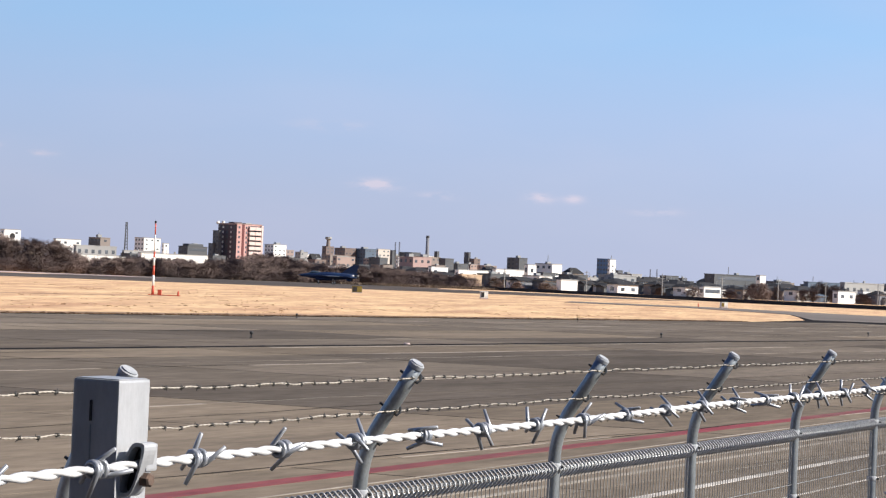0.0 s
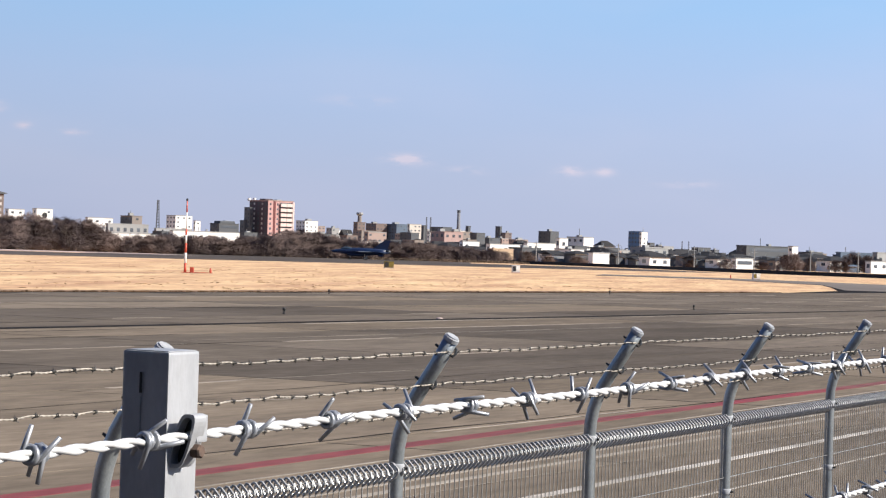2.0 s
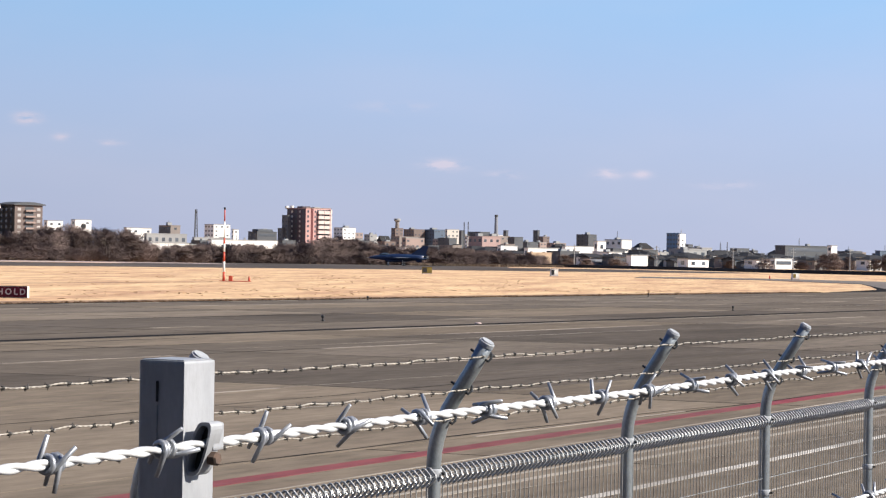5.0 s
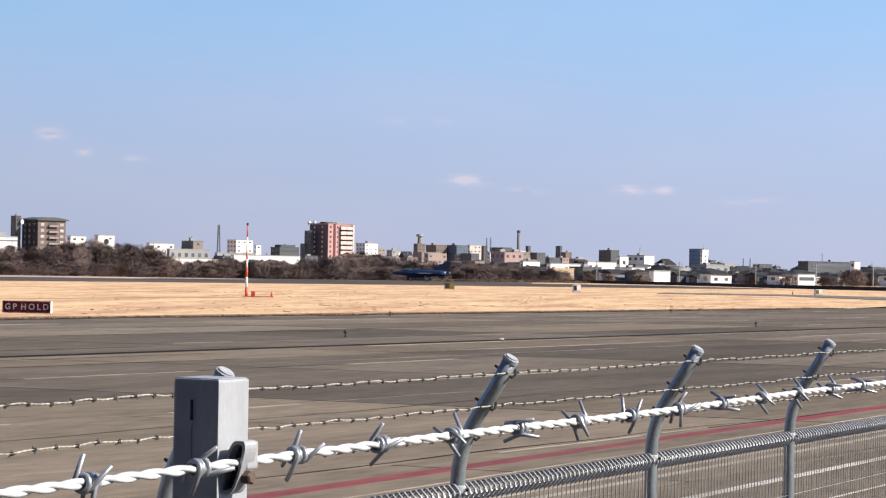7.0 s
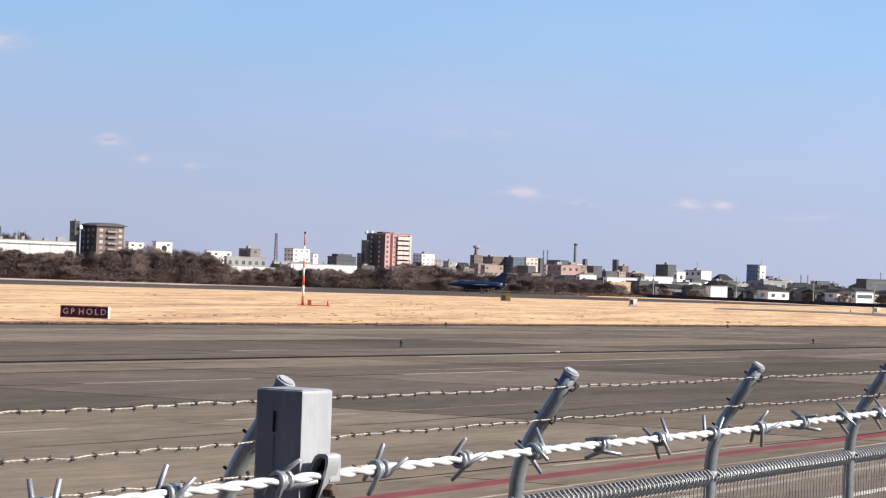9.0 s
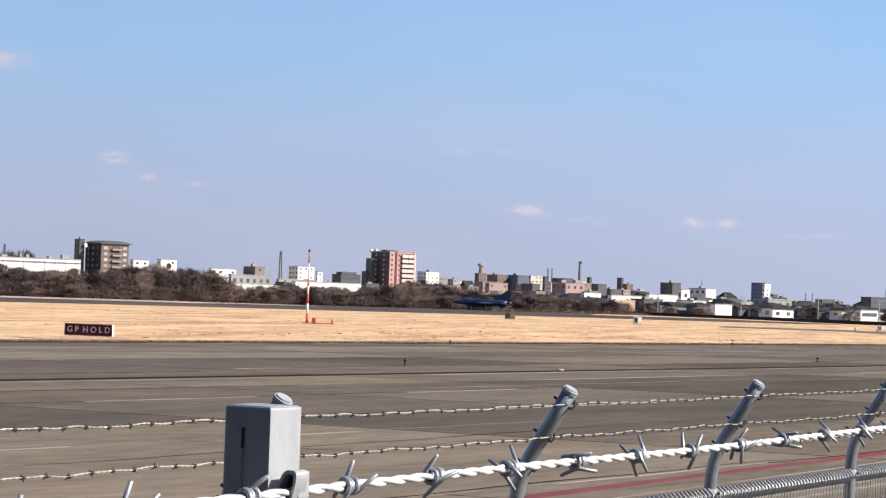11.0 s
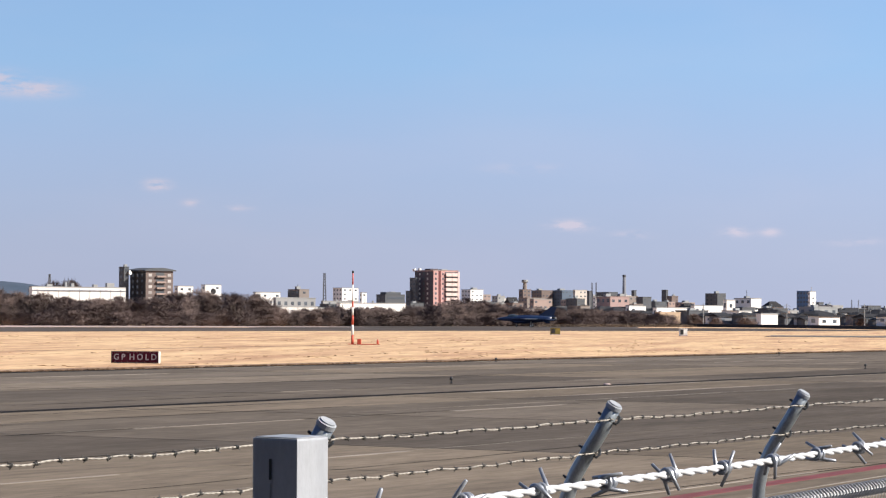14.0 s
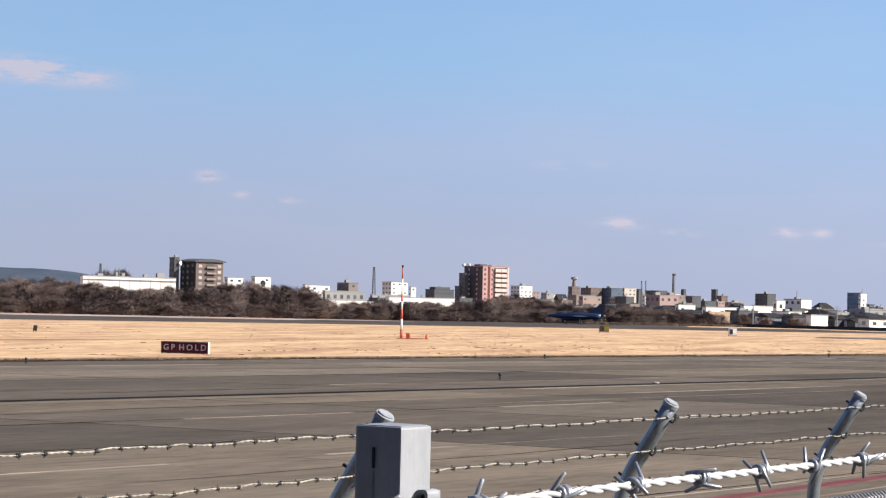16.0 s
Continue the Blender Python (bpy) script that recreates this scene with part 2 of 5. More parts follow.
M_BRUSH = material("dry_brush", (0.165, 0.122, 0.090), 0.95, 0, 0.25, 0.3, 0, 6, (1, 1, 1), (0.105, 0.078, 0.060), islands=0.4, objects=0.15, shine=0.05)
M_TUFT = material("grass_tuft", (0.155, 0.100, 0.058), 0.95, 0, 0.25, 0.4, 0, 6, (1, 1, 1), (0.075, 0.050, 0.032), islands=0.5, shine=0.05)
M_HILL = material("hazy_hill", (0.075, 0.095, 0.13), 0.95, 0, 0.15, 0.01, 0, 8, (1, 1, 1), (0.055, 0.075, 0.105), shine=0)
M_JET = material("blue_jet_paint", (0.008, 0.015, 0.052), 0.4, 0.0, 0.15, 0.35, 0, 6, (1, 1, 1), (0.010, 0.030, 0.075))
M_CANOPY = material("canopy_glass", (0.05, 0.07, 0.09), 0.08, 0.0, 0.05, 1.0)
WALLS = {k: material("wall_" + k, c, 0.8, 0, 0.07, 0.08, 0, 10, (1, 1, 0.3), tuple(v * 0.86 for v in c)) for k, c in {
    "white": (0.66, 0.65, 0.64), "cream": (0.42, 0.39, 0.36), "beige": (0.38, 0.28, 0.19), "pink": (0.42, 0.245, 0.232),
    "plum": (0.11, 0.028, 0.030), "rose": (0.26, 0.195, 0.175), "salmon": (0.29, 0.205, 0.195), "brick": (0.128, 0.097, 0.090),
    # mauve: the pink tiling darkened by colour for the block's shady side
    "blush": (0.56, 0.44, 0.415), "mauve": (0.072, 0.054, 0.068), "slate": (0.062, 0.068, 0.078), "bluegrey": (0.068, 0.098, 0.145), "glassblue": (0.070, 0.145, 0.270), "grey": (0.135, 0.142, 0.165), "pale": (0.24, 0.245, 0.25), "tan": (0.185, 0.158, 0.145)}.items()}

# ---- mesh helpers ----


def part(name, bm, mat, parent=None, label="", smooth=False):
    """One mesh object, made from a bmesh, under a thing or a part."""
    me = bpy.data.meshes.new(name)
    bm.to_mesh(me)
    bm.free()
    me.materials.append(mat)
    if smooth:
        me.polygons.foreach_set("use_smooth", [True] * len(me.polygons))
    ob = new(name, me)
    ob.parent = parent
    return tagged(ob, label)


def shared(name, mesh, parent, m):
    """A further piece on a mesh that others use too."""
    ob = new(name, mesh)
    ob.parent = parent
    ob.matrix_basis = m
    return ob


def box(w, d, h, x=0, y=0, z=0, bm=None, bevel=0.0):
    """A box whose base centre is at (x, y, z)."""
    bm = bm or bmesh.new()
    made = bmesh.ops.create_cube(bm, size=1, matrix=Matrix.Translation((x, y, z + h / 2)) @ Matrix.Diagonal((w, d, h, 1)))
    if bevel:
        es = {e for v in made["verts"] for e in v.link_edges}
        bmesh.ops.bevel(bm, geom=list(es), offset=bevel, segments=2, affect="EDGES", profile=0.7)
    return bm


def tube(points, radii, sides=8, bm=None, cap=True):
    """A round tube along points."""
    bm = bm or bmesh.new()
    pts = [Vector(p) for p in points]
    if isinstance(radii, (int, float)):
        radii = [radii] * len(pts)
    rings, ref = [], None
    for i, p in enumerate(pts):
        t = (pts[min(i + 1, len(pts) - 1)] - pts[max(i - 1, 0)]).normalized()
        if ref is None:
            ref = t.orthogonal().normalized()
        ref = (ref - t * ref.dot(t)).normalized()
        side = t.cross(ref)
        rings.append([bm.verts.new(p + (ref * math.cos(a) + side * math.sin(a)) * radii[i])
                      for a in (2 * math.pi * k / sides for k in range(sides))])
    for a, b in zip(rings, rings[1:]):
        for k in range(sides):
            bm.faces.new((a[k], a[(k + 1) % sides], b[(k + 1) % sides], b[k]))
    if cap:
        bm.faces.new(rings[0][::-1])
        bm.faces.new(rings[-1])
    return bm


def plate(corners, top, thick):
    """A flat plate with the given outline."""
    bm = bmesh.new()
    f = bm.faces.new([bm.verts.new((x, y, top - thick)) for x, y in corners])
    if f.normal.z < 0 or sum(a[0] * b[1] - b[0] * a[1] for a, b in zip(corners, corners[1:] + corners[:1])) < 0:
        f.normal_flip()
    up = bmesh.ops.extrude_face_region(bm, geom=[f])
    bmesh.ops.translate(bm, verts=[v for v in up["geom"] if isinstance(v, bmesh.types.BMVert)], vec=(0, 0, thick))
    bmesh.ops.recalc_face_normals(bm, faces=bm.faces)
    return bm


# ---- plain unseen wall added behind the camera to darken the near post ----
M_WALL = material("shade_wall_surface", (0.06, 0.06, 0.06), 0.9, 0, 0.15, 0.8, 0.01)
tagged(part("added_shade_wall", box(31.0, 0.3, 9.5, -12.0, -4.2, -0.3, None, 0.02), M_WALL), "plain dark unseen wall added to keep sky light off the near post", "wall", kind="structure")

# ---- ground ----
bm = bmesh.new()
bmesh.ops.create_circle(bm, cap_ends=True, radius=4800, segments=64)
tagged(part("ground", bm, M_GRASS), "dry yellow winter grass reaching to the horizon", "ground", kind="structure")

D_APRON = radians(29.0)          # the way that the apron's rows run
AX, AN = Vector((math.sin(D_APRON), math.cos(D_APRON), 0)), Vector((math.cos(D_APRON), -math.sin(D_APRON), 0))


def on_apron(s, n, z=0.0):
    return AX * s + AN * n + Vector((0, 0, z))


# dark bed of the apron, which shows in the joints
bed = [(-118, -66), (-30.7, 89.5), (23.5, 185.7), (32, 212), (35.5, 240), (38, 265), (70, 280), (260, 250), (260, -60), (0, -80)]
apron = tagged(part("apron", plate(bed, 0.039, 0.3), M_JOINT), "grey-brown concrete apron slabs with dark joints and a red line", "apron", kind="structure")
runway = [(-330, -60), (-102, 298), (-72, 348), (-29, 396), (10, 425), (34, 446), (46, 474), (38, 502), (18, 535), (-30, 520), (-60, 480), (-93, 440), (-150, 396), (-420, -10)]
tagged(part("runway", plate(runway, 0.04, 0.3), M_ASPHALT), "dark asphalt runway beyond the dry grass", "runway", kind="structure")
link = [(12, 303), (29, 300), (38.2, 267), (36, 244), (33.5, 217), (43, 220.6), (100.7, 188.9), (156, 158), (262, 120), (262, 284), (110, 292), (53, 297), (33, 325), (14, 324)]
tagged(part("taxiway", plate(link, 0.052, 0.3), M_LINK), "worn grey-brown taxiway joining the apron", "taxiway", kind="structure")
tagged(part("service_road", plate([(-420, 10), (-156, 402), (-112, 440), (-70, 486), (-84, 508), (-134, 472), (-190, 432), (-465, 58)], 0.05, 0.3), M_PALE),
       "pale concrete service road beside the runway", "road", kind="structure")
walkway = [on_apron(s, n) for s, n in ((-75, -3.4), (60, -3.4), (60, 40), (-75, 40))]
tagged(part("walkway", plate([(p.x, p.y) for p in walkway], 0.046, 0.05), M_TAXI), "worn asphalt path beside the fences", "path", kind="structure")

# ---- far fence: bent grey posts, mesh panels, three barbed wires ----
D_FENCE = radians(25.0)
FX, FN = Vector((math.sin(D_FENCE), math.cos(D_FENCE), 0)), Vector((math.cos(D_FENCE), -math.sin(D_FENCE), 0))
FALL = -0.0041                   # the fences run slightly downhill
F0 = Vector((-0.95, 6.5, 0)) - FN * 0.215


def fence_at(s, out=0.0, z=0.0):
    """A point of the far fence: s metres along it, out metres towards the path, z above its foot."""
    return F0 + FX * s + FN * out + Vector((0, 0, z + FALL * s))


TURN_FENCE = Matrix.Rotation(-D_FENCE, 4, "Z")


def fence_post():
    """Upright tube that bends outwards at the top; x is outwards, y along the fence."""
    post = tagged(new("fence_post"), "grey steel fence post with an outward bent top", "fence post", "far fence posts")
    path = [(0, 0, -0.4), (0, 0, 1.2), (0, 0, 1.74), (0.004, 0, 1.80), (0.016, 0, 1.86), (0.036, 0, 1.92), (0.062, 0, 1.975), (0.106, 0, 2.045), (0.170, 0, 2.142), (0.229, 0, 2.243)]
    part("tube", tube(path, 0.0302, 18), M_FPOST, post, smooth=True)
    lean = Matrix.Translation((0.232, 0, 2.248)) @ Matrix.Rotation(radians(32), 4, "Y")
    bm = bmesh.new()
    bmesh.ops.create_cone(bm, cap_ends=True, segments=20, radius1=0.0330, radius2=0.0325, depth=0.022)
    bmesh.ops.bevel(bm, geom=[e for e in bm.edges if e.verts[0].co.z > 0 and e.verts[1].co.z > 0], offset=0.006, segments=3, affect="EDGES")
    bm.transform(lean)
    part("cap", bm, M_GALV, post, "pale domed cap")
    for z in (1.715, 1.30, 0.75):
        bm = tube([(0, 0, z - 0.018), (0, 0, z - 0.012), (0, 0, z + 0.012), (0, 0, z + 0.018)], [0.031, 0.0345, 0.0345, 0.031], 18)
        c = part("clamp", bm, M_GALV, post, "pale clamp ring", True)
        part("bolt", tube([(0.03, 0.0, z), (0.052, 0.0, z)], 0.006, 6), M_DARKSTEEL, c)
    for x, z in ((0.203, 2.195), (0.117, 2.061), (0.046, 1.938)):
        part("bolt_end", tube([(x - 0.042, 0, z + 0.026), (x - 0.020, 0, z + 0.012)], 0.0055, 6), M_DARKSTEEL, post, "dark bolt end")
        part("wire_hook", tube([(x + 0.012, 0, z - 0.008), (x + 0.036, 0, z - 0.020), (x + 0.042, 0.012, z - 0.010), (x + 0.040, 0.022, z + 0.006), (x + 0.034, 0.024, z + 0.014)], 0.006, 6), M_DARKSTEEL, post, "dark wire hook")
    return post


post0 = fence_post()
post0.matrix_basis = Matrix.Translation(fence_at(0, -0.018)) @ TURN_FENCE
for k in (-2, -1, 1, 2, 3, 4, 5, 6, 7, 8):
    copy_thing(post0, Matrix.Translation(fence_at(2.0 * k)) @ TURN_FENCE)


def mesh_panel():
    """Welded mesh of upright wires, with a folded rolled top edge; y runs along the panel."""
    panel = tagged(new("mesh_panel"), "galvanised welded mesh fence panel with a rolled top", "fence panel", "far fence panels")
    bm = bmesh.new()
    for i in range(44):
        y = 0.03 + i * 0.0455
        tube([(0, y, 0.06), (0, y, 1.685)], 0.0026, 4, bm, False)
    tagged(part("upright_wire", bm, M_MESH, panel), kind="stuff")
    for z in (0.10, 0.42, 0.74, 1.06, 1.38):
        part("rail_wire", tube([(0.004, 0.03, z), (0.004, 1.97, z)], 0.0022, 5), M_MESH, panel)
    bm = bmesh.new()
    for i in range(44):                      # each wire is folded over into a triangular roll
        y = 0.03 + i * 0.0455
        tube([(0, y, 1.662), (0.026, y, 1.684), (0.038, y, 1.700), (0.036, y + 0.002, 1.712), (0.010, y + 0.005, 1.736), (0.002, y + 0.006, 1.738),
              (-0.020, y + 0.008, 1.718), (-0.022, y + 0.010, 1.708), (-0.010, y + 0.012, 1.684), (0.0, y + 0.014, 1.668)], 0.0052, 6, bm)
    tagged(part("rolled_top", bm, M_ROLL, panel), kind="stuff")
    for x, z in ((0.026, 1.704), (-0.014, 1.704)):
        part("roll_wire", tube([(x, 0.03, z), (x, 1.97, z)], 0.0024, 6), M_ROLL, panel)
    return panel


panel0 = mesh_panel()
tilt_fall = Matrix.Rotation(math.atan(FALL), 4, "X")
panel0.matrix_basis = Matrix.Translation(fence_at(0)) @ TURN_FENCE @ tilt_fall
for k in (-2, -1, 1, 2, 3, 4, 5, 6, 7):
    copy_thing(panel0, Matrix.Translation(fence_at(2.0 * k)) @ TURN_FENCE @ tilt_fall)


def strand_pair(place, s0, s1, strand, helix, pitch, step, sides):
    """Two wires twisted round each other; place(s) gives the line that they follow."""
    bm = bmesh.new()
    along = (place(s0 + 0.01) - place(s0)).normalized()
    u = along.orthogonal().normalized()
    v = along.cross(u)
    n = int((s1 - s0) / step)
    for ph in (0, math.pi):
        pts = []
        for i in range(n + 1):
            s = s0 + (s1 - s0) * i / n
            a = 2 * math.pi * s / pitch + ph
            pts.append(place(s) + (u * math.cos(a) + v * math.sin(a)) * helix)
        tube(pts, strand, sides, bm)
    return bm


def barb_mesh(r, wire, reach, rnd, sides=6, spread=None):
    """A barb of two short wires, each coiled round the strands (along y), with four cut points."""
    bm = bmesh.new()
    for j in range(2):
        a0 = (rnd.uniform(0, 2 * math.pi) if j == 0 else a0 + rnd.uniform(2.5, 3.8)) if spread is None else spread + j * 1.6
        turns = 1.45
        n = 14
        y0 = (j - 0.5) * wire * 4.2
        pts = []
        e = Vector((math.cos(a0), 0, math.sin(a0)))
        tan = Vector((math.sin(a0), 0, -math.cos(a0)))
        pts.append(e * r + tan * reach + Vector((0, y0 - wire * 2.5 + rnd.uniform(-1, 1) * reach * 0.25, 0)))
        for i in range(n + 1):
            a = a0 + 2 * math.pi * turns * i / n
            pts.append(Vector((math.cos(a) * r, y0 - wire + 2.2 * wire * i / n, math.sin(a) * r)))
        a = a0 + 2 * math.pi * turns
        tan = Vector((-math.sin(a), 0, math.cos(a)))
        pts.append(Vector((math.cos(a) * r, y0 + wire * 1.2, math.sin(a) * r)) + tan * reach + Vector((0, wire * 2 + rnd.uniform(-1, 1) * reach * 0.25, 0)))
        rad = [wire * 0.75] + [wire] * (n + 1) + [wire * 0.75]
        tube(pts, rad, sides, bm)
    return bm


def barbed_wire(place, s0, s1, strand, helix, pitch, step, sides, barbs, gap, first, wire_mat, barb_mat, label, turn, rnd, barb_kit):
    thing = tagged(new("barbed_wire"), label, "barbed wire", "barbed wires")
    part("twisted_strand", strand_pair(place, s0, s1, strand, helix, pitch, step, sides), wire_mat, thing, smooth=True)
    n = barbs
    for i in range(n):
        s = first + i * gap
        if s > s1 - 0.01:
            break
        m = Matrix.Translation(place(s + rnd.uniform(-0.02, 0.02) * gap)) @ turn @ Matrix.Rotation(rnd.uniform(0, 6.28), 4, "Y")
        shared("barb", rnd.choice(barb_kit), thing, m)
    return thing


def kit(count, r, wire, reach, mat, seed):
    rnd, made = random.Random(seed), []
    for _ in range(count):
        me = bpy.data.meshes.new("barb")
        b = barb_mesh(r, wire, reach, rnd)
        b.to_mesh(me)
        b.free()
        me.materials.append(mat)
        me.polygons.foreach_set("use_smooth", [True] * len(me.polygons))
        made.append(me)
    return made


far_kit = kit(8, 0.0046, 0.0017, 0.0105, M_OLDBARB, 4)
for row, (out, z) in enumerate(((0.232, 2.196), (0.152, 2.059), (0.082, 1.937))):
    def far_line(s, out=out, z=z, row=row):
        u = (s % 2.0) / 2.0
        sag = -0.006 * 4 * u * (1 - u) * (0.7 + 0.3 * math.sin(3.1 * row + math.floor(s / 2.0) * 2.3))
        wob = 0.0022 * math.sin(s * 9.1 + row) + 0.0020 * math.sin(s * 23.0 + 2 * row) + 0.0013 * math.sin(s * 41.0 + row)
        return fence_at(s, out, z + sag + wob)
    barbed_wire(far_line, -4.0, 16.0, 0.0020, 0.0017, 0.05, 0.0125, 4, 205, 0.0985, -3.95 + 0.03 * row, M_OLDWIRE, M_OLDBARB,
                "weathered barbed wire strung along the bent fence posts", TURN_FENCE, random.Random(20 + row), far_kit)

# ---- near fence: square galvanised post and bright barbed wire ----
N0 = Vector((-0.071, 0.960, 0))    # near right-hand corner of the square post
NS = 0.0342                        # its side


def near_at(s, out=0.0, z=0.0):
    return N0 + FX * s + FN * out + Vector((0, 0, z))


near_post = tagged(new("square_post"), "galvanised square steel fence post with a wire bracket", "fence post")
near_post.matrix_basis = Matrix.Translation(near_at(NS / 2, -NS / 2)) @ TURN_FENCE
bm = box(NS, NS, 2.5160 + 0.4, 0, 0, -0.4, None, 0.0017)
part("post_tube", bm, M_POST, near_post, "square galvanised tube")
part("top_cap", box(NS - 0.003, NS - 0.003, 0.0004, 0, 0, 2.5161, None, 0.0001), M_POST, near_post, "flat welded cap")
part("slot", box(0.0016, 0.0012, 0.0130, -0.0030, -NS / 2 - 0.0002, 2.4900, None, 0.0004), M_DARKSTEEL, near_post, "dark narrow slot")
part("scratch", box(0.0007, 0.0006, 0.022, -0.0028, -NS / 2 - 0.0002, 2.466), M_FPOST, near_post, "thin dark scratch")

# loop clip on the post, holding the wire
CZ, CY = 2.4615, -0.005


def loop_outline(half_out, half_up, n=28):
    """A rounded upright loop in the plane across the fence."""
    pts = []
    for i in range(n):
        a = 2 * math.pi * i / n
        c, s = math.cos(a), math.sin(a)
        x, z = half_out * math.copysign(abs(c) ** 0.55, c), half_up * math.copysign(abs(s) ** 0.7, s)
        pts.append((x + 0.30 * z, z))
    return pts


def loop_strap(outer, inner, y0, y1):
    bm = bmesh.new()
    rings = [[bm.verts.new((x, y, z)) for x, z in o] for o, y in ((outer, y0), (outer, y1), (inner, y1), (inner, y0))]
    n = len(outer)
    for a, b in zip(rings, rings[1:] + rings[:1]):
        for k in range(n):
            bm.faces.new((a[k], a[(k + 1) % n], b[(k + 1) % n], b[k]))
    bmesh.ops.recalc_face_normals(bm, faces=bm.faces)
    bmesh.ops.translate(bm, verts=bm.verts, vec=(NS / 2 + 0.0075, CY, CZ))
    return bm


clip = part("wire_clip", loop_strap(loop_outline(0.0066, 0.0170), loop_outline(0.0048, 0.0146), -0.007, 0.006), M_POST, near_post, "galvanised loop clip")
# added dark plug fills the loop, in place of the shade within
bm = loop_strap(loop_outline(0.0047, 0.0145), loop_outline(0.0002, 0.0006), 0.001, 0.0055)
part("clip_shade_plug", bm, M_DARKSTEEL, clip, "dark plug standing for the shade inside the clip")
part("clip_plate", box(0.0030, 0.012, 0.017, NS / 2 + 0.0135, CY + 0.005, CZ - 0.001, None, 0.0014), M_POST, clip, "bright back plate of the clip")
part("rusty_bolt", tube([(NS / 2 + 0.012, CY, CZ - 0.006), (NS / 2 + 0.0172, CY, CZ - 0.006), (NS / 2 + 0.0184, CY, CZ - 0.006)], [0.0046, 0.0046, 0.0036], 6), M_RUST, clip, "rusty bolt head")

near_kit = kit(9, 0.0047, 0.00185, 0.0160, M_BARB, 11)
NEAR_OUT, NEAR_Z = 0.0095, 2.4644


def near_line(s):
    return near_at(s, NEAR_OUT, NEAR_Z + 0.0008 * math.sin(7 * s))


def low_line(s):
    return near_at(s, NEAR_OUT, 2.305 + 0.0008 * math.sin(6 * s + 1))


barbed_wire(near_line, -0.75, 4.0, 0.00200, 0.00138, 0.049, 0.0030, 8, 44, 0.1093, -0.5806, M_WIRE, M_BARB,
            "bright galvanised four-point barbed wire at the near post", TURN_FENCE, random.Random(3), near_kit)
barbed_wire(low_line, -0.75, 4.0, 0.00200, 0.00138, 0.049, 0.0035, 6, 44, 0.1093, -0.6483, M_WIRE, M_BARB,
            "lower strand of bright galvanised barbed wire", TURN_FENCE, random.Random(8), near_kit)
# the next posts along, which carry the wires
for s in (-0.98, 3.6):
    copy_thing(near_post, Matrix.Translation(near_at(NS / 2 + s, -NS / 2)) @ TURN_FENCE)

# ---- airfield things ----


def line_on_ground(name, a, b, wide, mat, label, z=0.048):
    """A painted line with slightly ragged ends, a few millimetres proud of the slabs."""
    a, b = Vector((*a, 0)), Vector((*b, 0))
    t = (b - a).normalized()
    n = Vector((t.y, -t.x, 0)) * wide / 2
    pts = [a - n, b - n, b + n, a + n]
    return tagged(part(name, plate([(p.x, p.y) for p in pts], z, 0.004), mat), label, "painted line", kind="structure")


line_on_ground("red_line", (-21.58, -13.5), (47.92, 127.8), 0.34, M_RED, "worn red painted line along the apron")
line_on_ground("trench_drain", (-66.0, -33.5), (66.0, 205.2), 0.70, M_JOINT, "long dark trench drain across the apron", 0.0485)
line_on_ground("dirt_track", (-60.0, 113.6), (-27.3, 193.4), 1.3, M_EDGE, "thin bare track through the dry grass", 0.012)
line_on_ground("dirt_edge", (-92.0, -14.7), (21.5, 186.8), 3.2, M_EDGE, "strip of brown dirt along the apron edge", 0.022)
R1, R2 = Vector((-22.0, -13.3, 0)), Vector((47.5, 128.0, 0))
RT = (R2 - R1).normalized()
RN = Vector((RT.y, -RT.x, 0))
for off, wide, paint in ((1.3, 0.05, M_WHITELINE), (2.6, 0.08, M_WHITELINE), (2.98, 0.13, M_WHITELINE), (4.37, 0.16, M_FRESHLINE), (5.68, 0.045, M_FRESHLINE), (6.9, 0.045, M_FRESHLINE)):
    p, q = R1 + RN * off, R2 + RN * off
    line_on_ground("white_line", (p.x, p.y), (q.x, q.y), wide, paint, "faded white painted line along the apron")


def letter_mesh(text, size, mat):
    cu = bpy.data.curves.new("lettering", "FONT")
    cu.body, cu.size, cu.extrude = text, size, 0.012
    cu.align_x, cu.align_y = "CENTER", "CENTER"
    cu.space_character = 1.5
    cu.offset = 0.006
    ob = new("lettering", cu)
    me = bpy.data.meshes.new_from_object(ob.evaluated_get(bpy.context.evaluated_depsgraph_get()))
    bpy.data.objects.remove(ob)
    bpy.data.curves.remove(cu)
    me.materials.clear()
    me.materials.append(mat)
    return me


